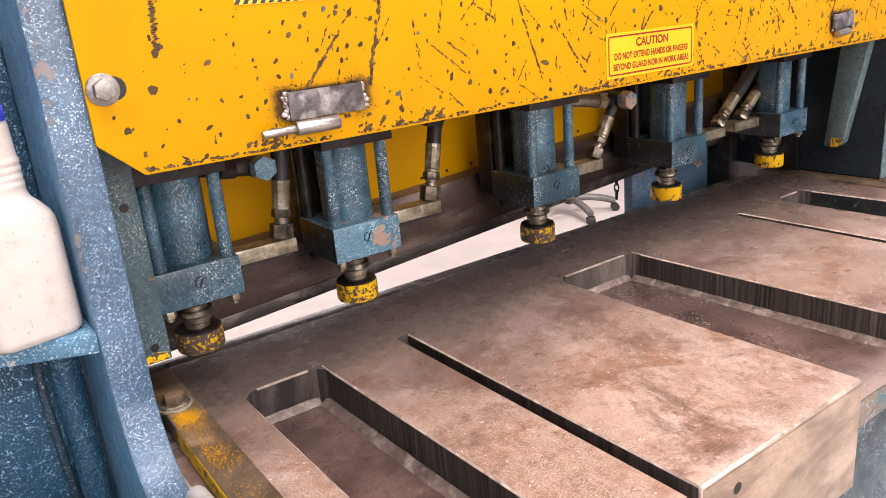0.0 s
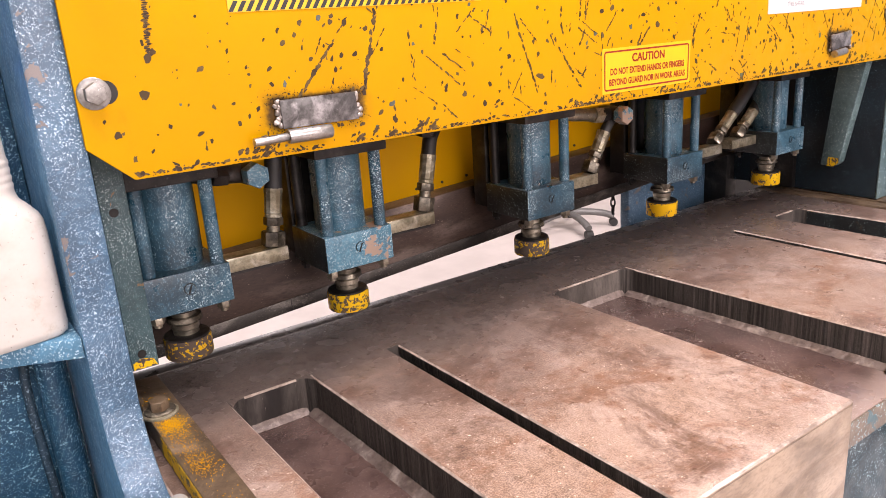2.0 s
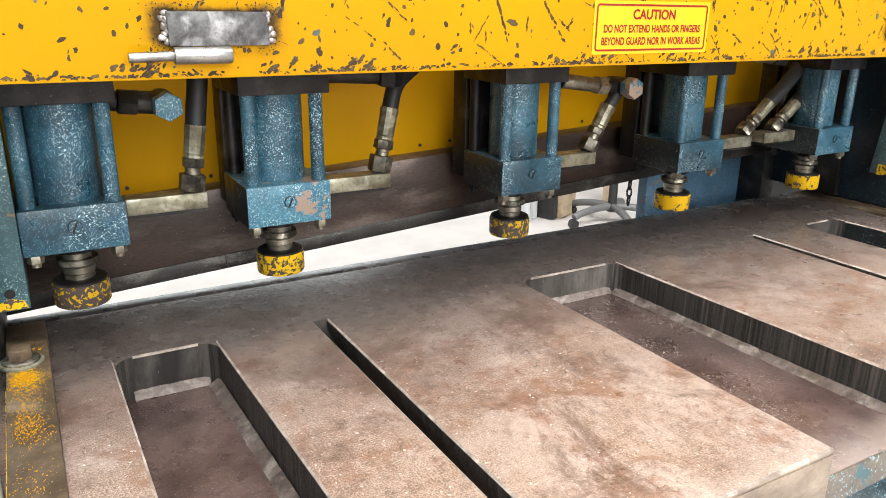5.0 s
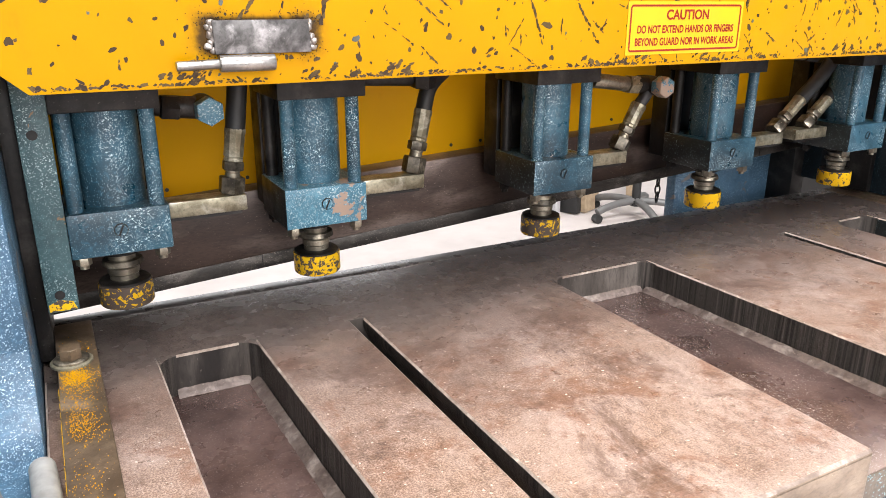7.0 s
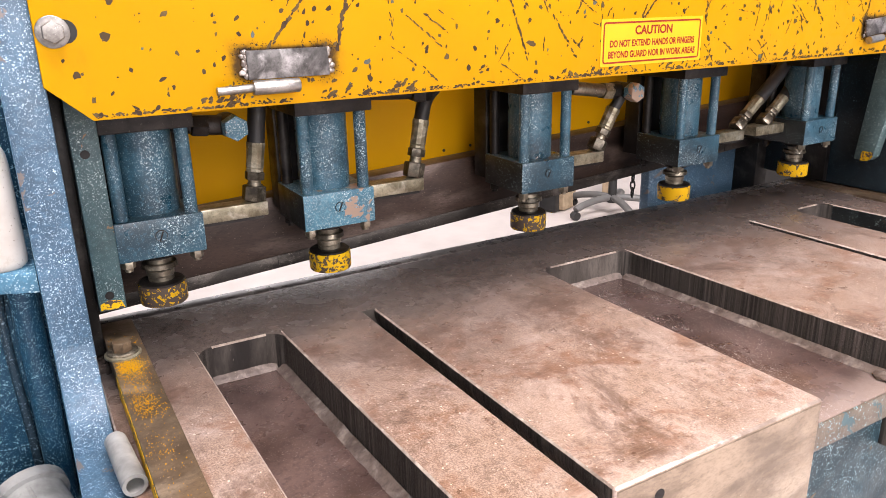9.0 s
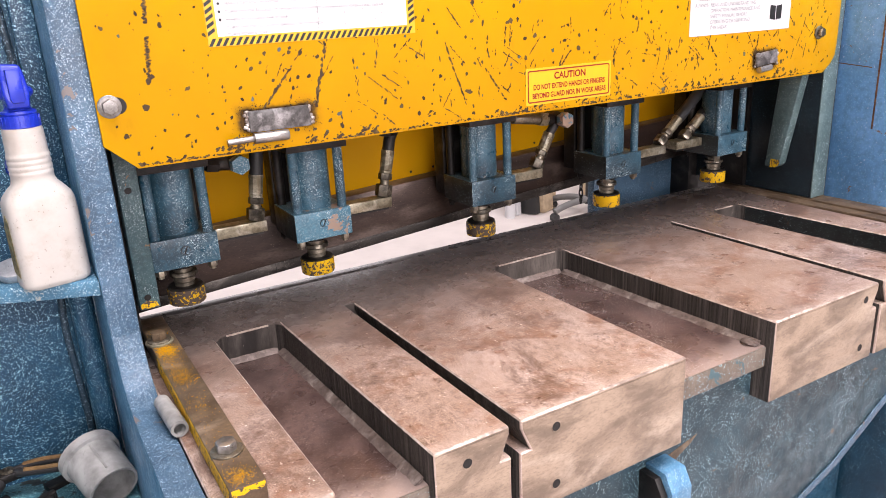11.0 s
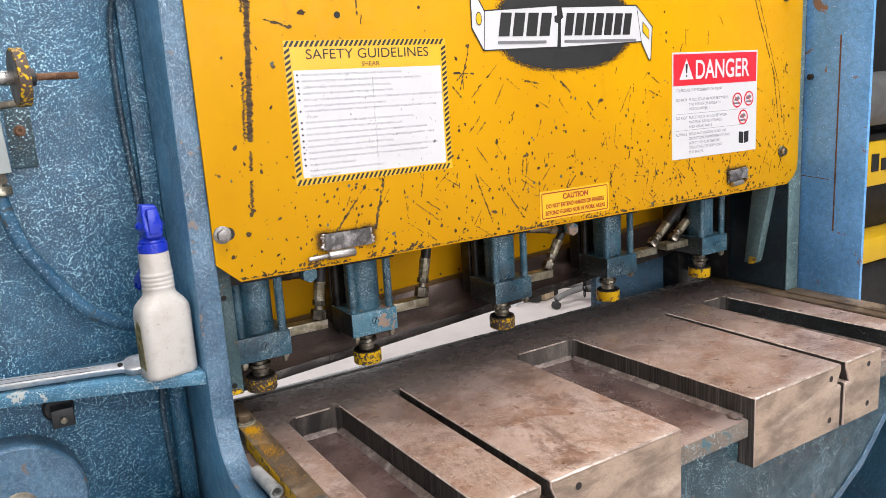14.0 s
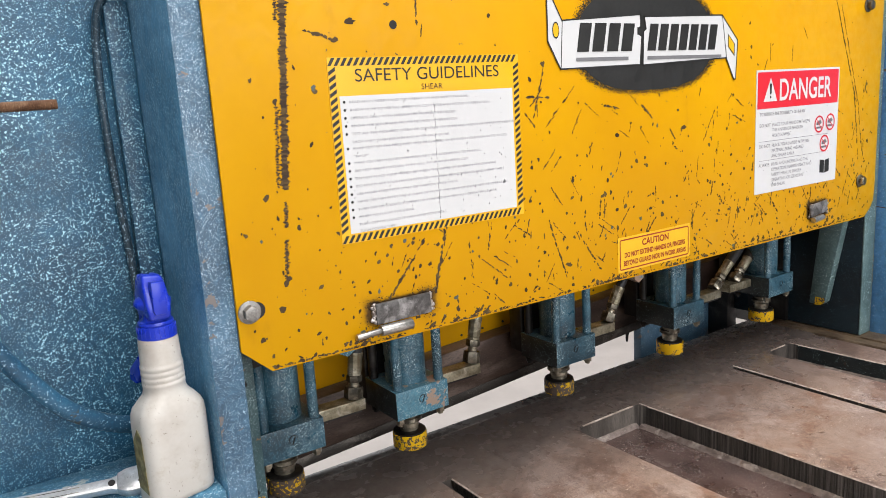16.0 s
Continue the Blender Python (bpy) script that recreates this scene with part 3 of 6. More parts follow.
# outer face in a paler blue, its light painted into the colour
pl.data.materials.append(BLUE_PALE_BRUSHED)
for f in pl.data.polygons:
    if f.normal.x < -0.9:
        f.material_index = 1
part("panel", box(-1.3, 0.197, 1.0, 1.012, 0.0, 1.649, 0.001), BLUE, frame_l, "flat panel thick with pale spatter")
part("panel_edge", box(-1.3, 0.197, 0.998, 1.016, 1.645, 1.6515, 0.001), BLUE, frame_l)
part("corner_strip", box(0.168, 0.1975, 0.985, 1.0, 1.006, 1.60, 0.003), BLUE, frame_l)
shelf_poly = [(0.1975, 0.818), (0.1975, 0.9995), (-0.42, 0.9995), (-0.42, 0.985), (-0.20, 0.972), (0.1, 0.862)]
part("shelf", prism(shelf_poly, "xy", 0.984, 1.005, 0.0015), SHELFBLUE, frame_l, "tapered shelf with a dusty top")
part("corner_pipe", cyl((0.178, 0.984, 0.656), (0.178, 0.984, 0.984), 0.0155, n=20), BLUE, frame_l)
# dark strip added to block the bright gap beside the bracket
part("spacer", box(0.2350, 0.2500, 0.935, 1.068, 0.8560, 1.30, 0.001), DARKSTEEL, frame_l, "added dark strip closing the gap beside the bracket")
part("tray", box(-1.3, 0.197, 0.60, 0.9995, 0.640, 0.656, 0.002), TRAYDIRT, frame_l, "oily tray with metal dirt")

frame_r = thing("shear_side_frame", (1.7, 1.0, 0.0), "blue-green spattered side frame of the shear", "machine frame")
# plate darkened and its front edge paled: shade and light put into the paints
part("side_plate", prism([(1.40, 1.95), (0.812, 1.95), (0.812, 0.858), (1.40, 0.858)], "yz", 1.690, 1.738, 0.002), SHADED_TEAL, frame_r)
part("edge_strip", box(1.6895, 1.7385, 0.8085, 0.8115, 0.858, 1.95, 0.0008), GREENGREY, frame_r, "green-blue front edge")
part("foot", box(1.700, 1.740, 0.40, 1.40, 0.0, 0.798, 0.002), BLUE_SHADED, frame_r, "lower plate in shaded blue")
part("slanted_stay", prism([(0.894, 1.16), (0.838, 1.16), (0.880, 0.930), (0.889, 0.922), (0.918, 0.922)], "yz", 1.664, 1.6885, 0.0012), GREENGREY, frame_r, "slanted bar with a yellow tip")
part("stay_tip", prism([(0.8795, 0.940), (0.8800, 0.929), (0.889, 0.921), (0.905, 0.921), (0.902, 0.940)], "yz", 1.6632, 1.6636), YELLOW_WORN, frame_r)
# dark plate and box added to stand for the deep recess's shade
part("shade_plate", box(1.676, 1.6895, 0.985, 1.09, 0.86, 1.30, 0.001), DARKSTEEL, frame_r)
part("shade_box", box(1.660, 1.700, 1.14, 1.27, 0.0, 1.30, 0.002), DARKSTEEL, frame_r)

cab = thing("side_cover", (1.747, 0.72, 0.0), "pale blue painted steel side cover with scratches and rust", "machine cover")
part("body", box(1.742, 1.752, 0.645, 0.811, 0.802, 1.95, 0.0015), BLUE_LIGHT, cab)
part("scratch", box(1.7415, 1.7418, 0.7175, 0.7215, 1.02, 1.50), RUSTY, cab, "long rusty scratch")
part("scratch", prism([(0.81, 1.158), (0.81, 1.156), (0.735, 1.149), (0.735, 1.151)], "yz", 1.7415, 1.7418), RUSTY, cab)
part("screw", hexagon((1.742, 0.792, 1.405), (1.733, 0.792, 1.405), 0.014), DARKSTEEL, cab)

# ---- the bed ----
bed = thing("shear_bed", (0.95, 0.75, 0.72), "thick worn steel shear bed with pockets and dovetail slots", "machine bed")
ZT, YF, YB = 0.85, 0.436, 0.900


def bed_block(x0, x1, left="wall", right="wall", back=(0, 0)):
    """A block of the bed: its section across, drawn out to the front. "slot" sides are undercut as half a dovetail.
    back: how far the sides stand over at the back, as the pockets taper."""
    c, low = 0.0019, 0.715
    sec = [(x0 + c, ZT), (x1 - c, ZT), (x1, ZT - c)]
    if right == "slot":
        sec += [(x1, 0.838), (x1 - 0.014, 0.806), (x1 + 0.002, 0.806), (x1 + 0.002, low)]
    else:
        sec += [(x1, low)]
    if left == "slot":
        sec += [(x0 - 0.002, low), (x0 - 0.002, 0.806), (x0 + 0.014, 0.806), (x0, 0.838)]
    else:
        sec += [(x0, low)]
    sec += [(x0, ZT - c)]
    bm = prism(sec, "xz", YF, YB)
    for vert in bm.verts:
        if vert.co.y > YB - 1e-5:
            vert.co.x += back[0] if vert.co.x < (x0 + x1) / 2 else back[1]
    edges = [e for e in bm.edges if all(abs(v.co.y - YF) < 1e-6 for v in e.verts)]
    bmesh.ops.bevel(bm, geom=edges, offset=0.0040, segments=3, affect="EDGES", profile=0.5)
    return bm


def bed_part(name, bm, face=1):
    """Top in bed steel, front in ground steel, sides in dark cut steel."""
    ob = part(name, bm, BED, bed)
    ob.data.materials.append(FRONT)
    ob.data.materials.append(CUT)
    ob.data.materials.append(RUBBED)
    for f in ob.data.polygons:
        if f.normal.y < -0.8:
            f.material_index = face
        elif abs(f.normal.x) > 0.85 and f.area > 0.0002:
            f.material_index = 2
        elif f.normal.z < 0.97 and f.area > 0.00005 and f.normal.z > 0.2:
            f.material_index = 3
    return ob


def weld_fillet(p0, p1, out, width, height, seed):
    """A rough rippled fillet between a floor and the wall that stands on the line p0 to p1."""
    p0, p1, out = Vector(p0), Vector(p1), Vector(out)
    n, bm, rows = int((p1 - p0).length / 0.0022), bmesh.new(), []
    for i in range(n + 1):
        q, row = p0.lerp(p1, i / n), []
        w = width * (1 + 0.16 * noise.noise(Vector((i * 0.11, seed, 0))))
        h = height * (1 + 0.16 * noise.noise(Vector((i * 0.13, seed, 5))))
        for k in range(7):
            f = k / 6
            swell = 0.0007 * math.sin(math.pi * f) * (1 + 0.35 * math.sin(i * 1.15 + 2.2 * f * f)) + 0.0008 * noise.noise(Vector((i * 0.45, k * 0.9, seed)))
            row.append(bm.verts.new(q + out * (w * f + swell * 0.7) + Vector((0, 0, max(h * (1 - f) ** 1.25 + swell, -0.0004)))))
        rows.append(row)
    for a, b in zip(rows, rows[1:]):
        for k in range(6):
            bm.faces.new((a[k], b[k], b[k + 1], a[k + 1]))
    for row in (rows[0], rows[-1]):
        foot = bm.verts.new(row[0].co * 0.5 + row[-1].co * 0.5 - Vector((0, 0, height * 0.6)))
        for k in range(6):
            bm.faces.new((row[k], row[k + 1], foot))
    return bm


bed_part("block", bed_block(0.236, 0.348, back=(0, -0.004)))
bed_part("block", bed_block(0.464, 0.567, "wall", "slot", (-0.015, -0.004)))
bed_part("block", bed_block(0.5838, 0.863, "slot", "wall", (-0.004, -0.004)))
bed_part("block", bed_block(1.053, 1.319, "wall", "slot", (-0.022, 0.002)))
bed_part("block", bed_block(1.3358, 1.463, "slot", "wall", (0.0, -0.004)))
bed_part("block", bed_block(1.578, 1.650, "wall", "wall", (-0.024, 0))).data.materials[2] = DARKSIDE
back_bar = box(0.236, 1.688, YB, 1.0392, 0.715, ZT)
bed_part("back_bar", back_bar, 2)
for xa, xb, xf, zf in ((0.344, 0.449, 0.464, 0.803), (0.859, 1.031, 1.053, 0.806), (1.459, 1.554, 1.578, 0.808)):
    part("pocket_floor", box(xa, xf, 0.452, YB, zf - 0.034, zf, 0.0008), POCKET, bed, "pitted pocket floor")
    part("worn_edge", box(xa + 0.019, xb - 0.019, YB - 0.0014, YB + 0.0012, ZT - 0.0018, ZT + 0.0004), RUBBED, bed)
    # rounded back corners
    for cx, cy, a0, sx in ((xa, YB, 180, 1), (xb, YB, 0, -1)):
        r = 0.021
        pts = [(cx + sx * r * (1 - math.cos(radians(a))), cy - r * (1 - math.sin(radians(a)))) for a in range(0, 91, 15)]
        fil = part("corner_fillet", prism([(cx, cy)] + pts, "xy", zf, ZT - 0.0002), CUT, bed)
        fil.data.materials.append(BED)
        for f in fil.data.polygons:
            f.material_index = 1 if f.normal.z > 0.9 else 0
    # welds along the back and the right wall of the pocket
    part("lip_face", box(xa, xf - 0.001, 0.4490, 0.4519, zf - 0.033, zf - 0.0006, 0.0006), LIP, bed, "lip with traces of blue paint")
    part("weld_fillet", weld_fillet((xa + 0.016, YB, zf), (xb - 0.010, YB, zf), (0, -1, 0), 0.011, 0.007, int(xa * 1000)), DULLWELD, bed, "rough weld")
    part("weld_fillet", weld_fillet((xb - 0.001, YB - 0.01, zf), (xf - 0.002, 0.458, zf), (-1, 0, 0), 0.012, 0.007, int(xb * 1000)), DULLWELD, bed, "grimy weld")
    if xa < 0.8 or xa > 1.2:
        continue
    bb = bmesh.new()
    bmesh.ops.create_icosphere(bb, subdivisions=3, radius=0.011)
    for vert in bb.verts:
        vert.co = Vector((vert.co.x, vert.co.y * 1.3, vert.co.z * 0.35)) * (1 + 0.3 * noise.noise(vert.co * 220 + Vector((xa * 50, 0, 0))))
    part("weld_end", moved(bb, Matrix.Translation((xf - 0.012, 0.470, zf + 0.0025))), DULLWELD, bed)
for xs, ws in ((0.567, 0.022), (1.319, 0.018)):
    part("slot_floor", box(xs - 0.014, xs + ws + 0.014, 0.452, YB, 0.78, 0.7905), DARKSTEEL, bed)
rail = prism([(1.6505, 0.846), (1.658, 0.846), (1.658, 0.852), (1.688, 0.852), (1.688, 0.856), (1.742, 0.856), (1.742, 0.80), (1.6505, 0.80)], "xz", 0.44, 1.06, 0.0006)
part("end_rail", rail, BARSTEEL, bed)
part("lower_knife", box(0.236, 1.688, 1.0408, 1.069, 0.76, 0.8500, 0.0010), OILED, bed, "oily lower knife along the back edge")
for x, z in ((0.507, 0.823), (0.507, 0.737), (0.636, 0.825), (0.636, 0.743), (1.284, 0.828), (1.284, 0.742), (1.414, 0.828), (1.416, 0.742)):
    ring = cyl((x, YF - 0.0004, z), (x, YF + 0.004, z), 0.0062, n=16)
    part("tapped_hole", ring, HOLE, bed)
    part("hole_rim", tube([(x + 0.0067 * math.cos(q), YF - 0.0001, z + 0.0067 * math.sin(q)) for q in np.arange(0, 6.6, 0.314)], 0.0006, 6, 1), FRONT, bed)

apron = thing("bed_apron", (0.9, 0.5, 0.5), "blue spattered front apron plate under the bed", "machine frame")
part("plate", prism([(0.2365, 0.80), (0.2365, 0.34), (1.00, 0.40), (1.20, 0.432), (1.322, 0.478), (1.475, 0.570), (1.56, 0.655), (1.62, 0.705), (1.66, 0.80)], "xz", 0.470, 0.50, 0.002), APRONBLUE, apron)
part("edge_strip", prism([(1.195, 0.433), (1.321, 0.480), (1.474, 0.572), (1.559, 0.657), (1.615, 0.703), (1.598, 0.710), (1.540, 0.662), (1.456, 0.582), (1.310, 0.494), (1.19, 0.447)], "xz", 0.4672, 0.4698, 0.0008), BLUE_EDGE, apron, "spattered rounded edge")
part("plate", box(0.2365, 1.69, 0.66, 1.02, 0.0, 0.71, 0.003), BLUE_SHADED, apron)
lug = thing("apron_lug", (0.845, 0.45, 0.6), "small blue steel lug welded on the apron", "lug")
part("body", prism([(0.47, 0.60), (0.47, 0.680), (0.432, 0.680), (0.418, 0.655), (0.418, 0.60)], "yz", 0.828, 0.868, 0.002), BLUE_PALE_BRUSHED, lug)
part("side_plate", prism([(0.47, 0.60), (0.47, 0.672), (0.44, 0.672), (0.425, 0.648), (0.425, 0.60)], "yz", 0.816, 0.8275, 0.001), DARKSTEEL, lug)
part("rust_scrape", prism([(0.868, 0.672), (0.935, 0.688), (0.92, 0.676), (0.872, 0.652)], "xz", 0.4692, 0.4698), BARSTEEL, lug)

# ---- guide bar with bolts, loose pipe ----
gbar = thing("squaring_bar", (0.268, 0.68, 0.85), "brown steel squaring bar with worn yellow paint", "guide bar")
part("bar", box(0.2505, 0.288, 0.467, 0.985, 0.8505, 0.8750, 0.0012), BARSTEEL, gbar)
part("painted_side", box(0.2499, 0.2503, 0.470, 0.83, 0.8525, 0.8732), YELLOW_FOOT, gbar, "yellow painted flank")
part("painted_end", prism([(0.252, 0.8735), (0.2865, 0.8735), (0.2865, 0.8675), (0.279, 0.8660), (0.272, 0.8685), (0.264, 0.8655), (0.257, 0.8670), (0.254, 0.8600), (0.252, 0.8560)], "xz", 0.4663, 0.4668), YELLOW_FOOT, gbar)
rng = random.Random(5)


def blot(cx, cy, size, n=9, squash=1.0, turn=0.0):
    """An uneven outline round a place."""
    pts = []
    for k in range(n):
        a = 2 * math.pi * k / n
        r = size * rng.uniform(0.45, 1.0)
        u, v = r * math.cos(a), r * math.sin(a) * squash
        pts.append((cx + u * math.cos(turn) - v * math.sin(turn), cy + u * math.sin(turn) + v * math.cos(turn)))
    return pts


def flakes(shapes, plane, a, b):
    """Many thin flakes in one mesh."""
    bm = bmesh.new()
    put = {"xz": lambda u, v, w: (u, w, v), "xy": lambda u, v, w: (u, v, w)}[plane]
    for pts in shapes:
        lo, hi = ([bm.verts.new(put(u, v, w)) for u, v in pts] for w in (a, b + (b - a) * rng.uniform(0, 1.6)))
        bm.faces.new(hi)
        for i in range(len(pts)):
            j = (i + 1) % len(pts)
            bm.faces.new((lo[i], lo[j], hi[j], hi[i]))
    return bm


spots = [blot(rng.gauss(0.266, 0.008), rng.gauss(y, s), rng.uniform(0.0002, 0.0010), 7, rng.uniform(0.2, 0.6), rng.gauss(1.3, 0.6)) for y, s, n in ((0.845, 0.011, 1100), (0.905, 0.012, 260), (0.815, 0.02, 300), (0.75, 0.017, 520), (0.66, 0.02, 110), (0.487, 0.008, 420), (0.55, 0.03, 80)) for _ in range(n)]
spots = [p for p in spots if all(0.2515 < u < 0.287 for u, _ in p)]
part("paint_flaking", flakes(spots, "xy", 0.8750, 0.8753), YELLOW, gbar, "flaked yellow paint", 0, "stuff")


def hex_bolt(parent, at, way, across, washer, name="bolt", mat=BARSTEEL, thick=0.008, under=ZINC):
    p, w = Vector(at), Vector(way).normalized()
    ob = part(name, hexagon(p + w * 0.0022, p + w * (0.0025 + thick), across), mat, parent)
    part("washer", lathe(p, p + w, [(0.0, washer), (0.0018, washer), (0.0026, washer * 0.93), (0.0026, washer * 0.4)]), under, ob)
    return ob


part("spacer_washer", lathe((0.264, 0.880, 0.8751), (0.264, 0.880, 0.9), [(0, 0.0195), (0.0022, 0.0195), (0.0030, 0.0182), (0.0030, 0.008)]), BRASSY, gbar)
hex_bolt(gbar, (0.264, 0.880, 0.8781), (0, 0, 1), 0.019, 0.0165, thick=0.011, under=FITTING)
hex_bolt(gbar, (0.268, 0.539, 0.875), (0, 0, 1), 0.020, 0.0175, mat=BRIGHT, thick=0.010)

pipe = thing("pipe_offcut", (0.236, 0.68, 0.86), "short grey plastic pipe offcut lying beside the bar", "pipe")
pm = lathe((0.2335, 0.722, 0.8615), (0.2385, 0.640, 0.8615), [(0.0, 0.0066), (0.0, 0.0094), (0.002, 0.0100), (0.078, 0.0106), (0.0822, 0.0103), (0.0822, 0.0072), (0.03, 0.0068)])
part("pipe_wall", pm, GREYPLASTIC, pipe)
part("bore", cyl((0.2362, 0.678, 0.8615), (0.2372, 0.662, 0.8615), 0.0069), HOLE, pipe)

# ---- ram and upper knife ----
ram = thing("shear_ram", (0.95, 1.12, 0.95), "yellow shear ram with a raked dark upper knife", "machine ram")
XA, XB = 0.240, 1.688
knife_z = lambda x: 0.8385 + 0.0668 * x  # noqa: E731
ram_z = lambda x: 0.974 + 0.055 * (x - 0.40)  # noqa: E731
part("ram_plate", prism([(XA, ram_z(XA) - 0.02), (XB, ram_z(XB) - 0.02), (XB, 1.60), (XA, 1.60)], "xz", 1.112, 1.14, 0.001), YELLOW_SHADE, ram)
part("upper_knife", prism([(XA, knife_z(XA)), (XB, knife_z(XB)), (XB, ram_z(XB)), (XA, ram_z(XA))], "xz", 1.0718, 1.1115, 0.0012), BLADE, ram, "raked dark oily knife")
part("knife_edge", prism([(XA, knife_z(XA) - 0.0004), (XB, knife_z(XB) - 0.0004), (XB, knife_z(XB) + 0.0185), (XA, knife_z(XA) + 0.0185)], "xz", 1.0702, 1.0716, 0.0005), CUTEDGE, ram, "ground cutting strip")
for x in (0.505, 0.98, 1.46):
    part("seam", box(x, x + 0.0012, 1.0700, 1.0703, knife_z(x) + 0.001, knife_z(x) + 0.018), HOLE, ram)
for x in np.arange(0.40, 1.3, 0.052):
    if rng.random() < 0.7:
        part("rivet", cyl((x, 1.1125, ram_z(x) + 0.009), (x, 1.1105, ram_z(x) + 0.009), 0.0025, n=10), BLACK, ram)

rear = thing("rear_support", (1.53, 1.25, 0.0), "blue spattered rear support plate with a drilled hole", "machine frame")
part("plate", box(1.385, 1.662, 1.20, 1.225, 0.0, 0.99, 0.002), BLUE_EDGE, rear)
part("hole", cyl((1.612, 1.1992, 0.93), (1.612, 1.205, 0.93), 0.009), HOLE, rear)

# ---- hold-down cylinders ----
HD_X = (0.328, 0.549, 0.887, 1.211, 1.546)
HY, HG = 0.970, "hold-downs in a row"
LABEL_HD = "oily blue hydraulic hold-down with a chipped yellow foot"


def hold_down(x, block_mat, foot_mat):
    hd = thing("hold_down_cylinder", (x, HY, 0.894), LABEL_HD, "hydraulic cylinder", HG)
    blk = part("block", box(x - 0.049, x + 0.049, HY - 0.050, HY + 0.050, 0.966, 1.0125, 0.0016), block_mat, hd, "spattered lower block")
    # left and lower faces painted dark, their shade put in with the grime
    blk.data.materials.append(DARKSIDE)
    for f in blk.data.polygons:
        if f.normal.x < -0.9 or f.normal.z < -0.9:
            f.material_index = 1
    part("screw", cyl((x, HY - 0.0502, 0.992), (x, HY - 0.0518, 0.992), 0.0062, n=20, bevel=0.0005), block_mat, blk)
    part("screw_ring", lathe((x, HY - 0.0503, 0.992), (x, HY - 0.06, 0.992), [(0, 0.0060), (0, 0.0070), (0.0003, 0.0070), (0.0003, 0.0060)], 20), DARKSTEEL, blk)
    part("screw_slot", moved(box(-0.0009, 0.0009, -0.0524, -0.0512, -0.0056, 0.0056), pose(x, HY, 0.992, 0, 24, 0)), HOLE, blk)
    part("barrel", cyl((x, HY, 1.0127), (x, HY, 1.112), 0.0335, n=36), BLUE_OILY, hd)
    # rear rods and nuts take dark steel, putting their shade into the colour
    for sx in (-1, 1):
        for sy in (-1, 1):
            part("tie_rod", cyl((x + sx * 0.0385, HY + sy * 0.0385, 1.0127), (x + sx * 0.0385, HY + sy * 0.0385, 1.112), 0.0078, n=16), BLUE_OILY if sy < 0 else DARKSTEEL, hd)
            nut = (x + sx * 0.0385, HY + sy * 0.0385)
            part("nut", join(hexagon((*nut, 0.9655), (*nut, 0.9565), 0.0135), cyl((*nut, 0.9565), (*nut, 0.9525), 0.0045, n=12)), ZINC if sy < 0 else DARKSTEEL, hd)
    # dark plate added behind the rods to fill the see-through gap
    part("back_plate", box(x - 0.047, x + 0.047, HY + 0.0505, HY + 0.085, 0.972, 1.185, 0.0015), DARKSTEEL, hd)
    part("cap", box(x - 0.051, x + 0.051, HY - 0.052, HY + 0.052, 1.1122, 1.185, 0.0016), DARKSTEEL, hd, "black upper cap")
    part("gland", lathe((x, HY, 0.9655), (x, HY, 0.94), [(0, 0.027), (0.006, 0.027), (0.008, 0.024), (0.0105, 0.0185), (0.012, 0.0185)]), DARKSTEEL, hd)
    part("piston_rod", lathe((x, HY, 0.957), (x, HY, 0.91), [(0, 0.0145), (0.018, 0.0145), (0.020, 0.0165), (0.026, 0.0165), (0.0275, 0.0152), (0.0425, 0.0152)]), ZINC, hd, "oily chromed rod")
    foot = [(0, 0.0), (0, 0.0245), (0.0012, 0.0266), (0.0034, 0.0266), (0.0044, 0.0284), (0.0268, 0.0284), (0.0285, 0.0272), (0.0285, 0.0)]
    part("foot", lathe((x, HY, 0.924), (x, HY, 0.88), [(h, max(r, 0.0005)) for h, r in foot], 32), foot_mat, hd, "chipped yellow foot")
    part("foot_ring", lathe((x, HY, 0.9242), (x, HY, 0.88), [(0, 0.016), (0, 0.0248), (0.0013, 0.0270), (0.0037, 0.0270), (0.0044, 0.0250)], 32), DARKSTEEL, hd)
    part("lower_collar", lathe((x, HY, 0.947), (x, HY, 0.90), [(0, 0.0148), (0.0005, 0.0205), (0.006, 0.0215), (0.0075, 0.0190), (0.008, 0.0148)], 24), FITTING, hd)
    return hd


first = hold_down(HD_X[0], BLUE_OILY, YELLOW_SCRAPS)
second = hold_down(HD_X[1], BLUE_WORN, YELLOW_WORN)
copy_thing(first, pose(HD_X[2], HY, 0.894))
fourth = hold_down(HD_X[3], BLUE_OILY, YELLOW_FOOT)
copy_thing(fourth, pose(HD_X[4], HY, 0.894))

bracket = thing("cylinder_bracket", (0.27, 0.93, 0.92), "green-blue spattered steel bracket beside the first hold-down", "bracket")
part("plate", box(0.2505, 0.2788, 0.912, 0.985, 0.917, 1.30, 0.0012), BLUE_GREEN, bracket)
for z in (1.095, 0.935):
    part("hole", cyl((0.263, 0.9115, z), (0.263, 0.916, z), 0.0048, n=14), HOLE, bracket)
part("tip_paint", prism([(0.252, 0.9185), (0.277, 0.9185), (0.274, 0.927), (0.262, 0.930), (0.252, 0.926)], "xz", 0.9112, 0.9117), YELLOW_WORN, bracket)

# ---- hydraulic arms, fittings and hoses ----
HOSE_G = "hydraulic hoses"


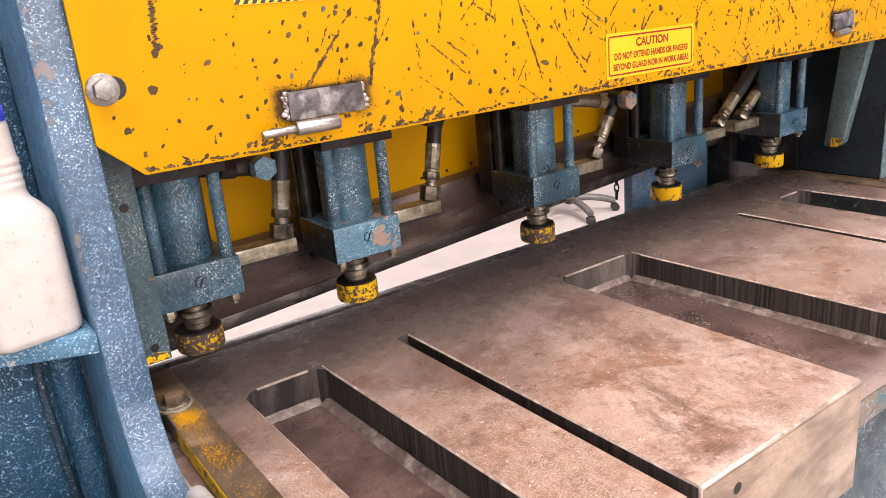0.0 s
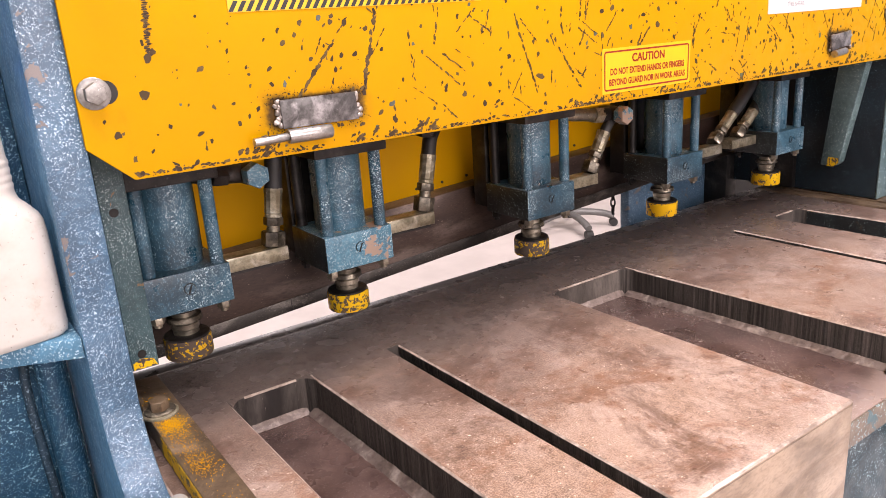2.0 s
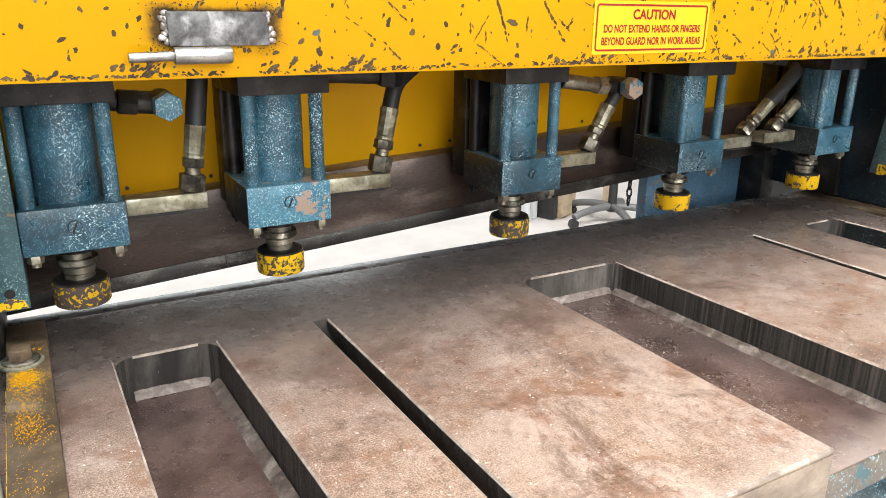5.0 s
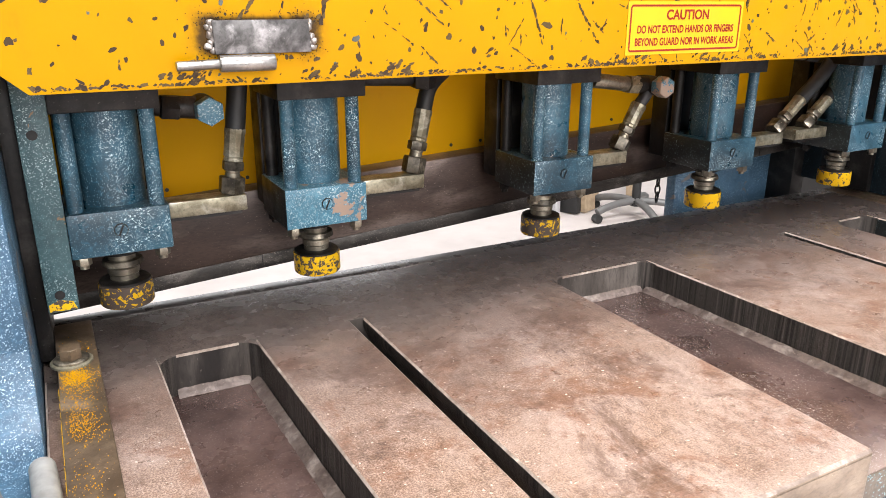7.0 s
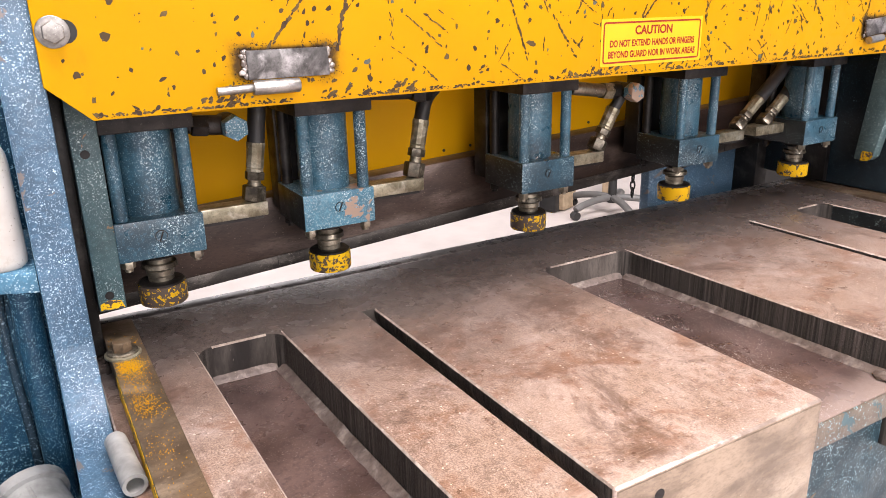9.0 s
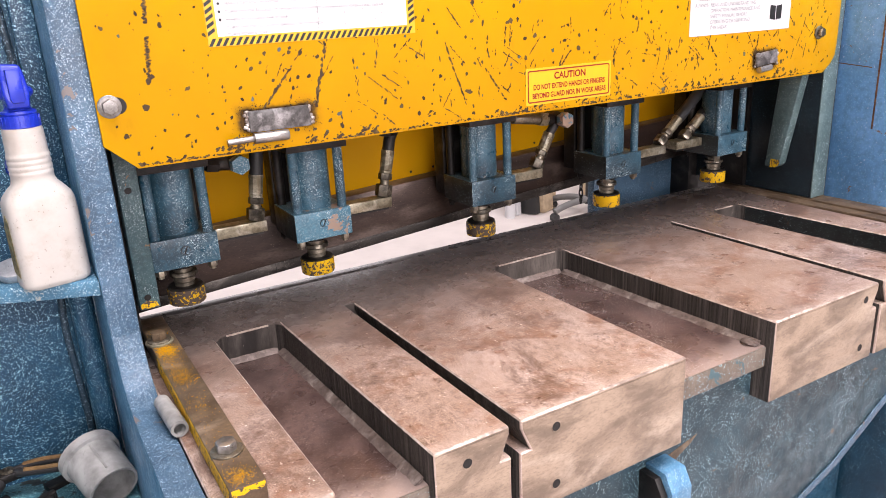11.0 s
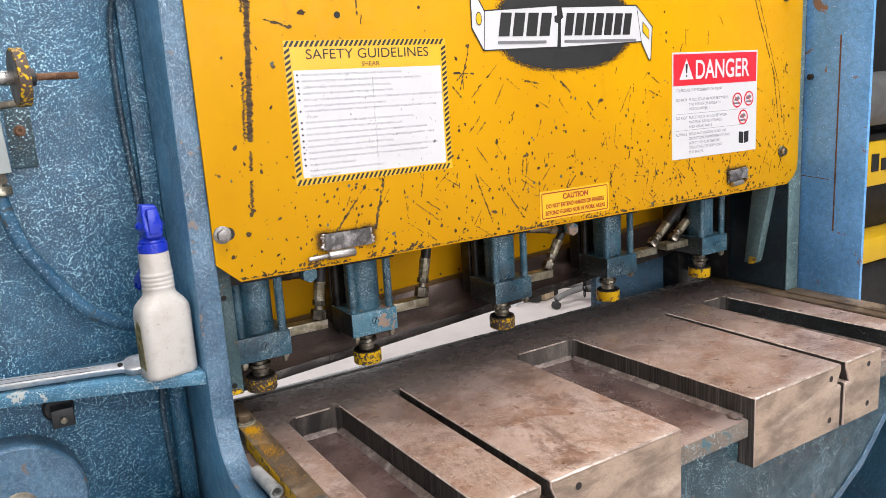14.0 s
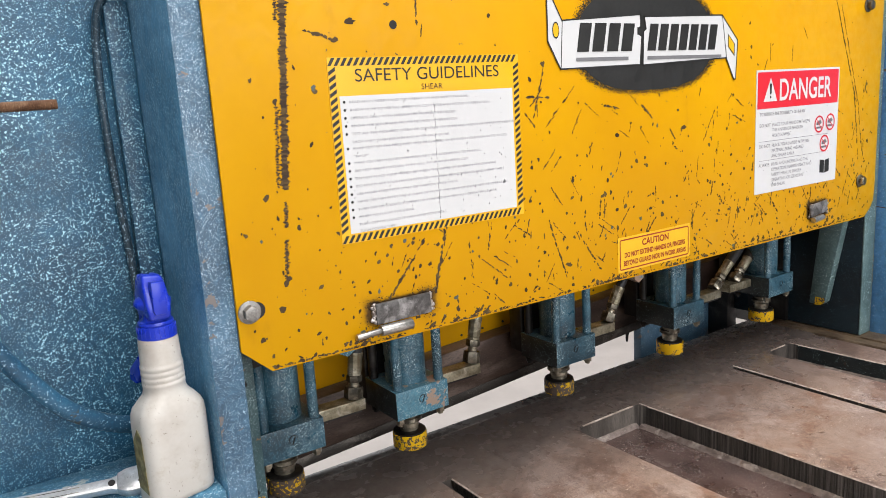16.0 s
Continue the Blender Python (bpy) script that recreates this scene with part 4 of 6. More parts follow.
def arm_of(x0, x1, y0=0.957, y1=0.985):
    ob = thing("manifold_arm", ((x0 + x1) / 2, 0.97, 0.988), "worn plated steel port bar on a hold-down", "fitting", "port bars")
    part("bar", box(x0, x1, y0, y1, 0.9865, 1.0045, 0.0012), BRASSY, ob)
    part("lower_bar", box(x0, x1 - 0.006, y0 + 0.003, y1, 0.9825, 0.9862), DARKSTEEL, ob)
    return ob


arm_of(HD_X[0] + 0.0525, 0.466)
arm_of(HD_X[1] + 0.0495, 0.693)
arm_of(HD_X[2] + 0.0495, 1.029)
arm_of(HD_X[3] + 0.0495, 1.372)
arm_of(1.415, HD_X[4] - 0.0495, 0.965, 1.0)


def hose(points, label="black hydraulic hose with crimped plated end fitting", r=0.0105):
    """Foot of the nut, top of the collar, and the way of the hose on from there."""
    a, b = Vector(points[0]), Vector(points[1])
    w = (b - a).normalized()
    full = (b - a).length
    ob = thing("hydraulic_hose", a, label, "hose", HOSE_G)
    part("nut", join(hexagon(a, a + w * full * 0.26, 0.026, 0.0018)), FITTING, ob)
    part("thread", lathe(a + w * full * 0.26, b, [(0, 0.0085), (0.004, 0.0085), (0.004, 0.0075), (0.007, 0.0085), (0.010, 0.0078)]), ZINC, ob)
    part("hex_neck", hexagon(a + w * full * 0.36, a + w * full * 0.50, 0.0215, 0.0012), FITTING, ob)
    bm = lathe(a + w * full * 0.50, b, [(0, 0.0100), (0.001, 0.0108), (full * 0.05, 0.0108), (full * 0.06, 0.0100), (full * 0.08, 0.0111), (full * 0.40, 0.0113), (full * 0.42, 0.0118), (full * 0.47, 0.0120), (full * 0.5, 0.0114)], 11)
    part("collar", bm, BRASSY, ob, "crimped collar", 20)
    part("hose_line", tube([b - w * 0.002] + [Vector(p) for p in points[2:]], r), RUBBER, ob)
    return ob


hose([(0.452, 0.971, 1.0046), (0.463, 0.973, 1.078), (0.470, 0.975, 1.13), (0.480, 0.985, 1.20)], r=0.0112)
hose([(0.683, 0.971, 1.0046), (0.701, 0.975, 1.084), (0.714, 0.982, 1.112), (0.752, 1.0, 1.135), (0.80, 1.02, 1.16)])
hose([(1.021, 0.971, 1.0046), (1.055, 0.968, 1.070), (1.062, 0.966, 1.080), (1.068, 0.965, 1.09)], "short plated hydraulic hose end below an elbow", 0.009)
hose([(1.362, 0.972, 1.0046), (1.430, 0.978, 1.055), (1.47, 0.98, 1.085), (1.505, 0.985, 1.115), (1.56, 1.0, 1.19)], r=0.0125)
hose([(1.448, 0.980, 1.0046), (1.512, 0.985, 1.05), (1.55, 0.988, 1.08), (1.60, 0.99, 1.12), (1.67, 1.0, 1.20)], r=0.0125)


def elbow(cx, cy, cz, left, label, second=False):
    ob = thing("pipe_elbow", (cx, cy, cz), label, "fitting", "pipe elbows")
    part("plug", hexagon((cx, cy - 0.030, cz), (cx, cy - 0.010, cz), 0.0265, 0.0016), BLUE_WORN, ob, "blue painted hex plug")
    part("body", join(lathe((cx, cy - 0.010, cz), (cx, cy + 0.05, cz), [(0, 0.0125), (0.012, 0.0145), (0.03, 0.0145), (0.045, 0.012)]), cyl((cx, cy + 0.006, cz), (cx - 0.03, cy + 0.006, cz + 0.003), 0.012)), DARKSTEEL, ob)
    part("union", hexagon((cx - 0.026, cy + 0.006, cz + 0.002), (cx - 0.045, cy + 0.006, cz + 0.004), 0.024, 0.0014), DARKSTEEL if not second else BRASSY, ob)
    part("collar", cyl((cx - 0.045, cy + 0.006, cz + 0.004), (cx - left, cy + 0.010, cz + 0.012), 0.0105, bevel=0.001), DARKSTEEL if not second else ZINC, ob)
    return ob


elbow(0.430, 0.960, 1.1035, 0.085, "dark pipe elbow with a blue hex plug")
elbow(1.073, 0.962, 1.0965, 0.105, "plated pipe elbow with a blue hex plug", True)
mid = thing("pipe_elbow", (0.70, 0.97, 1.128), "dark pipe tee just under the guard", "fitting", "pipe elbows")
part("body", cyl((0.60, 0.975, 1.130), (0.712, 0.975, 1.124), 0.012), DARKSTEEL, mid)
part("union", hexagon((0.697, 0.965, 1.146), (0.697, 0.968, 1.112), 0.028, 0.0015), DARKSTEEL, mid)
far = thing("pipe_elbow", (1.40, 0.96, 1.13), "plated pipe union just under the guard", "fitting", "pipe elbows")
part("collar", cyl((1.31, 0.962, 1.140), (1.40, 0.962, 1.133), 0.0105), ZINC, far)
part("union", hexagon((1.40, 0.962, 1.133), (1.43, 0.962, 1.131), 0.024, 0.0014), DARKSTEEL, far)

# ---- guard ----
GY = 0.806
guard = thing("shear_guard", (0.97, 0.809, 1.142), "chipped yellow sheet steel guard with scratches and rusty edge", "machine guard")
corner = [(0.2322, 1.175), (0.268, 1.1425), (1.678, 1.1415), (1.702, 1.158), (1.716, 1.176), (1.719, 1.20), (1.719, 1.80), (0.2322, 1.80)]
part("plate", prism(corner, "xz", GY, 0.8116, 0.0010), YELLOW_GUARD, guard)
part("lower_lip", box(0.28, 1.66, 0.8122, 0.822, 1.1425, 1.150, 0.001), YELLOW_SHADE, guard)

rng = random.Random(11)
chips, blues = [], []


def inside(p):
    return all(0.239 < u < 1.712 and v > 1.144 and v > 1.413 - u and v > u - 0.534 for u, v in p)


def stroke(u0, v0, u1, v1, width, gaps=0.25, jit=0.0012, step=0.006):
    n = max(2, int(math.hypot(u1 - u0, v1 - v0) / step))
    turn = math.atan2(v1 - v0, u1 - u0)
    for k in range(n):
        if rng.random() > gaps:
            f = (k + rng.random() * 0.5) / n
            chips.append(blot(u0 + (u1 - u0) * f + rng.gauss(0, jit), v0 + (v1 - v0) * f + rng.gauss(0, jit), rng.uniform(0.5, 1.3) * step, 8, min(1.0, width / step * rng.uniform(0.6, 1.2)), turn + rng.gauss(0, 0.12)))


# dense flaking along the lower edge
for _ in range(2300):
    u = rng.uniform(0.27, 1.68)
    if noise.noise(Vector((u * 22, 3.1, 0))) + rng.gauss(0, 0.22) > -0.05:
        chips.append(blot(u, 1.1438 + abs(rng.gauss(0, 0.0021)), rng.choice((0.0012, 0.0018, 0.0024, 0.0034, 0.0046)) * rng.uniform(0.7, 1.2), 9, rng.uniform(0.35, 0.75), rng.gauss(0, 0.4)))
for _ in range(46):
    u = rng.uniform(0.3, 1.6)
    v = 1.147 + abs(rng.gauss(0, 0.007))
    for _ in range(6):
        chips.append(blot(u + rng.gauss(0, 0.0035), v + rng.gauss(0, 0.0028), rng.uniform(0.0014, 0.0050), 9, rng.uniform(0.35, 0.7), rng.uniform(0.3, 1.0)))
# single chips, thicker low down
for _ in range(780):
    u, v = rng.uniform(0.245, 1.70), 1.15 + abs(rng.gauss(0, 0.17))
    s = rng.choice((0.0012, 0.0018, 0.0026, 0.0034, 0.0046))
    (blues if rng.random() < 0.08 else chips).append(blot(u, v, s * rng.uniform(0.8, 1.3), 8, rng.uniform(0.4, 1.0), rng.uniform(0.6, 2.2)))
# short scratches
for _ in range(210):
    u, v = rng.uniform(0.42, 1.68), 1.16 + abs(rng.gauss(0, 0.15))
    a = rng.choice((rng.gauss(1.0, 0.3), rng.gauss(-0.7, 0.25), rng.gauss(1.5, 0.12)))
    l = rng.uniform(0.008, 0.04)
    stroke(u, v, u + l * math.cos(a), v + l * math.sin(a), rng.uniform(0.0008, 0.0018), 0.15, 0.0004, 0.004)
# the marks that stand out
for u0, v0, u1, v1, w in ((0.50, 1.273, 0.436, 1.198, 0.0022), (0.534, 1.279, 0.512, 1.194, 0.0026), (0.725, 1.268, 0.76, 1.171, 0.002), (0.596, 1.227, 0.641, 1.191, 0.0015), (0.656, 1.269, 0.688, 1.248, 0.002), (0.802, 1.263, 0.805, 1.236, 0.0022), (0.785, 1.463, 0.725, 1.406, 0.0014), (0.726, 1.496, 0.702, 1.422, 0.0018), (0.69, 1.452, 0.735, 1.449, 0.002), (0.72, 1.462, 0.694, 1.436, 0.002), (0.844, 1.434, 0.886, 1.425, 0.003), (0.935, 1.43, 0.965, 1.405, 0.004), (0.35, 1.545, 0.392, 1.533, 0.0036), (0.51, 1.62, 0.508, 1.55, 0.0018), (0.80, 1.22, 0.84, 1.165, 0.002), (1.10, 1.36, 1.13, 1.41, 0.001), (1.38, 1.30, 1.44, 1.21, 0.0016), (1.30, 1.24, 1.335, 1.20, 0.002)):
    stroke(u0, v0, u1, v1, w, 0.12, 0.0005, 0.005)
for u, v, s, q in ((0.395, 1.588, 0.010, 0.35), (0.419, 1.586, 0.006, 0.5), (0.412, 1.556, 0.009, 0.6), (0.465, 1.577, 0.006, 0.5), (1.045, 1.385, 0.008, 0.7), (0.765, 1.19, 0.009, 0.5), (0.958, 1.255, 0.006, 0.6)):
    chips.append(blot(u, v, s, 12, q, rng.uniform(-0.2, 0.2)))
# rubbed streak at the left: rows of short dashes
for k in range(210):
    f = k / 210
    u, v = 0.331 - 0.033 * f, 1.632 - 0.385 * f
    if 0.70 < f < 0.74 or 0.82 < f < 0.86:
        continue
    chips.append(blot(u + rng.gauss(0, 0.0006), v, rng.uniform(0.0055, 0.0082) * (0.55 if f > 0.72 else 1.0), 7, 0.36, rng.gauss(0, 0.1)))
    if 0.02 < f < 0.2 or 0.45 < f < 0.70:
        chips.append(blot(u - 0.009 + rng.gauss(0, 0.0008), v, rng.uniform(0.002, 0.004), 7, 0.4, 0))
# long thin scratches near the right edge
stroke(1.525, 1.608, 1.610, 1.42, 0.0022, 0.02, 0.0003, 0.006)
stroke(1.610, 1.42, 1.639, 1.275, 0.0022, 0.05, 0.0003, 0.006)
stroke(1.545, 1.60, 1.627, 1.40, 0.0013, 0.1, 0.0003, 0.006)
stroke(1.627, 1.40, 1.648, 1.31, 0.0013, 0.1, 0.0003, 0.006)
chips, blues = [p for p in chips if inside(p)], [p for p in blues if inside(p)]
part("paint_wear", flakes(chips, "xz", GY, GY - 0.00025), CHIP, guard, "chips and scratches down to the primer", 0, "stuff")
part("bared_undercoat", flakes(blues, "xz", GY, GY - 0.00025), CHIPBLUE, guard, "", 0, "stuff")

for u, v in ((0.250, 1.222), (0.257, 1.614), (1.652, 1.227), (1.652, 1.60)):
    slot = part("bolt_slot", prism(arc(u + 0.0065, v, 0.0105, -90, 90) + arc(u - 0.004, v, 0.0105, 90, 270), "xz", GY - 0.0004, GY + 0.002), HOLE, guard)
    hex_bolt(guard, (u - 0.003, GY - 0.0006, v), (0, -1, 0), 0.0170, 0.0140, mat=DULLBOLT if u < 1 and v < 1.5 else FITTING, thick=0.009, under=DULLBOLT if u < 1 and v < 1.5 else FITTING)
for u, v in ((0.483, 1.624), (0.473, 1.552)):
    part("screw_hole", lathe((u, GY - 0.0006, v), (u, GY + 0.004, v), [(0, 0.0055), (0.001, 0.0055), (0.0011, 0.004)], 16), HOLE, guard)


def hinge_tab(x, rod):
    """A steel tab welded to the guard, with its scorched halo, and a pin."""
    ob = part("hinge_tab", prism([(x - 0.043, 1.1985), (x + 0.042, 1.1985), (x + 0.044, 1.170), (x - 0.042, 1.170)] if rod else [(x - 0.040, 1.197), (x + 0.027, 1.203), (x + 0.029, 1.178), (x - 0.034, 1.171)], "xz", GY - 0.0065, GY - 0.0028, 0.0007), TABSTEEL, guard, "burnt steel tab")
    w = 0.043 if rod else 0.030
    soot = []
    for _ in range(420):
        a, far = rng.uniform(0, 6.283), abs(rng.gauss(0.6, 0.8))
        ex, ez = math.copysign(abs(math.cos(a)) ** 0.35, math.cos(a)), math.copysign(abs(math.sin(a)) ** 0.35, math.sin(a))
        soot.append(blot(x + (w - 0.002 + (0.0025 + 0.0080 * abs(math.cos(a))) * far) * ex, 1.1855 + (0.0125 + 0.0055 * far) * ez, rng.uniform(0.0003, 0.0009), 6))
    part("scorch", flakes(soot, "xz", GY - 0.0001, GY - 0.0004), SCORCH, ob, "sooty scorch mark", 0, "stuff")
    for sx in (-1, 1):
        beads = []
        for k in range(11):
            b = bmesh.new()
            bmesh.ops.create_icosphere(b, subdivisions=3, radius=0.0033)
            for vert in b.verts:
                vert.co *= 1 + 0.5 * noise.noise(vert.co * 190 + Vector((k * 3.1, sx, x * 9)))
            beads.append(moved(b, Matrix.Translation((x + sx * (w + 0.0005) + rng.uniform(-0.0038, 0.0034), GY - 0.003 + rng.uniform(-0.001, 0.0015), 1.1735 + 0.0023 * k + rng.uniform(-0.001, 0.001))) @ Matrix.Diagonal((rng.uniform(0.7, 1.3), 0.75, rng.uniform(0.7, 1.1), 1))))
        part("weld_bead", join(*beads), WELD, ob, kind="stuff")
    if rod:
        part("knuckle", lathe((x - 0.040, GY - 0.010, 1.1625), (x + 0.008, GY - 0.010, 1.1625), [(0, 0.0045), (0, 0.0068), (0.001, 0.0072), (0.047, 0.0072), (0.048, 0.0068), (0.048, 0.003)]), BRIGHT, ob, "bright knuckle")
        part("pin", cyl((x - 0.076, GY - 0.010, 1.1615), (x - 0.038, GY - 0.010, 1.1625), 0.0042, n=16, bevel=0.0006), BRIGHT, ob)
    else:
        part("knuckle", lathe((x - 0.030, GY - 0.009, 1.1655), (x + 0.012, GY - 0.009, 1.169), [(0, 0.003), (0, 0.006), (0.036, 0.006), (0.036, 0.003)]), BRIGHT, ob)
    return ob


hinge_tab(0.456, True)
hinge_tab(1.482, False)


# ---- signs ----
def lettering(text, u, v, height, material, parent, y, wide=1.0, slant=0.0, align="LEFT", name="lettering", tilt=0.0, bold=0.0):
    """Flat letters on a sign: u, v is where the base line starts (or its middle), height that of a capital."""
    data = bpy.data.curves.new("text", "FONT")
    data.body, data.size, data.align_x, data.shear, data.offset = text, height / 0.69, align, slant, bold
    ob = bpy.data.objects.new("text", data)
    scene.collection.objects.link(ob)
    me = bpy.data.meshes.new_from_object(ob.evaluated_get(bpy.context.evaluated_depsgraph_get()))
    bpy.data.objects.remove(ob)
    bpy.data.curves.remove(data)
    bm = bmesh.new()
    bm.from_mesh(me)
    bpy.data.meshes.remove(me)
    bm.transform(Matrix.Translation((u, y, v)) @ pose(0, 0, 0, 90, tilt, 0) @ Matrix.Diagonal((wide, 1, 1, 1)))
    got = part(name, bm, material, parent, "", 0)
    return got


def rounded(u0, u1, v0, v1, r):
    return arc(u1 - r, v1 - r, r, 0, 90, 5) + arc(u0 + r, v1 - r, r, 90, 180, 5) + arc(u0 + r, v0 + r, r, 180, 270, 5) + arc(u1 - r, v0 + r, r, 270, 360, 5)


def frame_poly(u0, u1, v0, v1, w, y, r=0.004):
    """A rounded printed border."""
    bm = bmesh.new()
    a, b = rounded(u0, u1, v0, v1, r), rounded(u0 + w, u1 - w, v0 + w, v1 - w, max(r - w, 0.0008))
    va, vb = [bm.verts.new((u, y, v)) for u, v in a], [bm.verts.new((u, y, v)) for u, v in b]
    for i in range(len(a)):
        j = (i + 1) % len(a)
        bm.faces.new((va[i], va[j], vb[j], vb[i]))
    return bm


def flat(poly, y):
    bm = bmesh.new()
    bm.faces.new([bm.verts.new((u, y, v)) for u, v in poly])
    return bm


SY = GY - 0.0009
PY = SY - 0.0003
LY = PY - 0.0003

# caution label
cl = thing("caution_label", (0.97, SY, 1.155), "yellow caution label with red frame and lettering on the guard", "label")
part("film", prism(rounded(0.876, 1.061, 1.155, 1.2145, 0.001), "xz", SY, GY - 0.0003), LABELYELLOW, cl)
part("frame", frame_poly(0.8795, 1.0575, 1.1585, 1.211, 0.0022, PY), REDINK, cl)
lettering("CAUTION", 0.969, 1.1945, 0.0105, REDINK, cl, PY, 1.0, align="CENTER", bold=0.0005)
lettering("DO NOT EXTEND HANDS OR FINGERS", 0.969, 1.1795, 0.0082, REDINK, cl, PY, 0.745, align="CENTER", bold=0.0004)
lettering("BEYOND GUARD NOR IN WORK AREAS", 0.969, 1.1655, 0.0082, REDINK, cl, PY, 0.745, align="CENTER", bold=0.0004)

# safety sign
ss = thing("safety_sign", (0.53, SY, 1.283), "scratched white safety sign with a black and yellow striped border", "sign")
U0, U1, V0, V1 = 0.376, 0.676, 1.283, 1.513
part("film", box(U0, U1, SY, GY - 0.0003, V0, V1), SIGNYELLOW, ss)
part("white_field", flat([(U0 + 0.013, V0 + 0.012), (U1 - 0.013, V0 + 0.012), (U1 - 0.013, 1.4665), (U0 + 0.013, 1.4665)], PY), SIGNWHITE, ss)
stripes = bmesh.new()
def stripe(pts):
    stripes.faces.new([stripes.verts.new((u, PY, v)) for u, v in pts])
W = 0.0095
n = 34
for k in range(n):
    a = U0 + (U1 - U0 - 0.006) * k / n
    d = (U1 - U0) / n * 0.52
    for vb in (V0 + 0.0006, V1 - 0.0006 - W):
        stripe([(a, vb), (a + d, vb), (min(a + d + 0.006, U1 - 0.0006), vb + W), (min(a + 0.006, U1 - 0.0006), vb + W)])
n = 25
for k in range(1, n - 1):
    a = V0 + 0.004 + (V1 - V0 - 0.008) * k / n
    d = (V1 - V0) / n * 0.52
    for ub in (U0 + 0.0006, U1 - 0.0006 - W):
        stripe([(ub, a), (ub + W, a + 0.006), (ub + W, a + 0.006 + d), (ub, a + d)])
part("striped_border", stripes, BLACK, ss, "black stripes", 0)
lettering("SAFETY GUIDELINES", 0.526, 1.4835, 0.0155, BLACK, ss, PY, 1.13, align="CENTER")
lettering("SHEAR", 0.526, 1.4705, 0.0072, BLACK, ss, PY, 1.1, align="CENTER")
LINES = [("READ AND UNDERSTAND THE OPERATION AND SAFETY MANUAL", 1), ("KNOW HOW TO USE THE OPERATOR CONTROLS AND MODES OF OPERATION", 1), ("OPERATE ONLY WITH SAFEGUARDS PROPERLY INSTALLED", 1), ("KNOW THE SET-UP AND PROPER METHOD OF OPERATION", 1), ("TEST ALL THE REQUIRED OPERATOR CONTROL STATIONS AND MODES OF OPERATION BEFORE", 1), ("EACH SHIFT, EACH JOB RUN AND AFTER EACH BREAK", 0), ("MAKE CERTAIN THE PIECE PART WILL BE CLAMPED BY ENOUGH HOLDDOWNS TO AVOID", 1), ("\"TIP-UP\"", 0), ("MAKE CERTAIN HOLDDOWN PRESSURE IS SET ACCORDING TO MANUAL", 1), ("DO NOT SHEAR MATERIAL THAT WILL TIP UP WHEN BEING CUT", 1), ("DO NOT PLACE YOUR HANDS BETWEEN THE KNIVES OR BENEATH HOLDDOWNS", 1), ("DO NOT PLACE YOUR HANDS BETWEEN MATERIAL BEING SHEARED AND SHEAR TABLE", 1), ("USE HAND TOOLS FOR SMALL OR NARROW PIECE PARTS", 1), ("MAKE CERTAIN EVERYONE IS CLEAR OF FRONT AND REAR OF SHEAR BEFORE OPERATING", 1), ("TURN OFF OR LOCKOUT OPERATOR CONTROLS WHEN NOT OPERATING SHEAR", 1), ("WHEN YOU LEAVE THE SHEAR", 1), ("TURN OFF OR LOCKOUT OPERATOR CONTROLS", 0), ("TURN POWER \"OFF\"", 0)]
v = 1.4575
for text, bullet in LINES:
    lettering(text, U0 + 0.0255, v, 0.0032, GREYINK, ss, PY - 0.0002, 1.30)
    if bullet:
        part("bullet", flat([(U0 + 0.0185 + 0.0018 * math.cos(a), v + 0.0017 + 0.0018 * math.sin(a)) for a in np.arange(0, 6.2, 0.6)], PY - 0.0002), BLACK, ss)
    v -= 0.0098 if bullet else 0.0082
part("scuffs", flakes([blot(rng.uniform(U0 + 0.02, U1 - 0.02), rng.uniform(V0 + 0.015, 1.46), rng.uniform(0.0008, 0.0022), 7, 0.35, rng.uniform(0.8, 1.9)) for _ in range(70)] + [blot(0.527 + rng.gauss(0, 0.0006), 1.295 + 0.16 * k / 40, 0.0022, 6, 0.2, 1.57) for k in range(40) if k % 5] + [blot(0.641, 1.335, 0.0035, 9)], "xz", PY - 0.0003, PY - 0.0005), DARKINK, ss, "scuffs and scratches", 0, "stuff")

# danger sign
ds = thing("danger_sign", (1.40, SY, 1.241), "white danger sign with a red heading and red pictograms", "sign")
D0, D1, E0, E1 = 1.254, 1.546, 1.2415, 1.4755
part("film", box(D0, D1, SY, GY - 0.0003, E0, E1), SIGNWHITE, ds)
part("red_heading", flat([(D0 + 0.004, 1.4035), (D1 - 0.004, 1.4035), (D1 - 0.004, E1 - 0.004), (D0 + 0.004, E1 - 0.004)], PY), SIGNRED, ds)
part("warning_triangle", flat([(1.277, 1.4165), (1.322, 1.4165), (1.2995, 1.4615)], LY), SIGNWHITE, ds)
part("exclamation_mark", join(flat([(1.2975, 1.430), (1.3015, 1.430), (1.303, 1.450), (1.296, 1.450)], LY - 0.0003), flat([(1.2995 + 0.0025 * math.cos(a), 1.4245 + 0.0025 * math.sin(a)) for a in np.arange(0, 6.2, 0.6)], LY - 0.0003)), BLACK, ds)
lettering("DANGER", 1.327, 1.4175, 0.040, SIGNWHITE, ds, LY, 0.80, bold=0.0009)
lettering("TO REDUCE THE POSSIBILITY OF INJURY", D0 + 0.012, 1.390, 0.0062, DARKINK, ds, PY, 0.95)
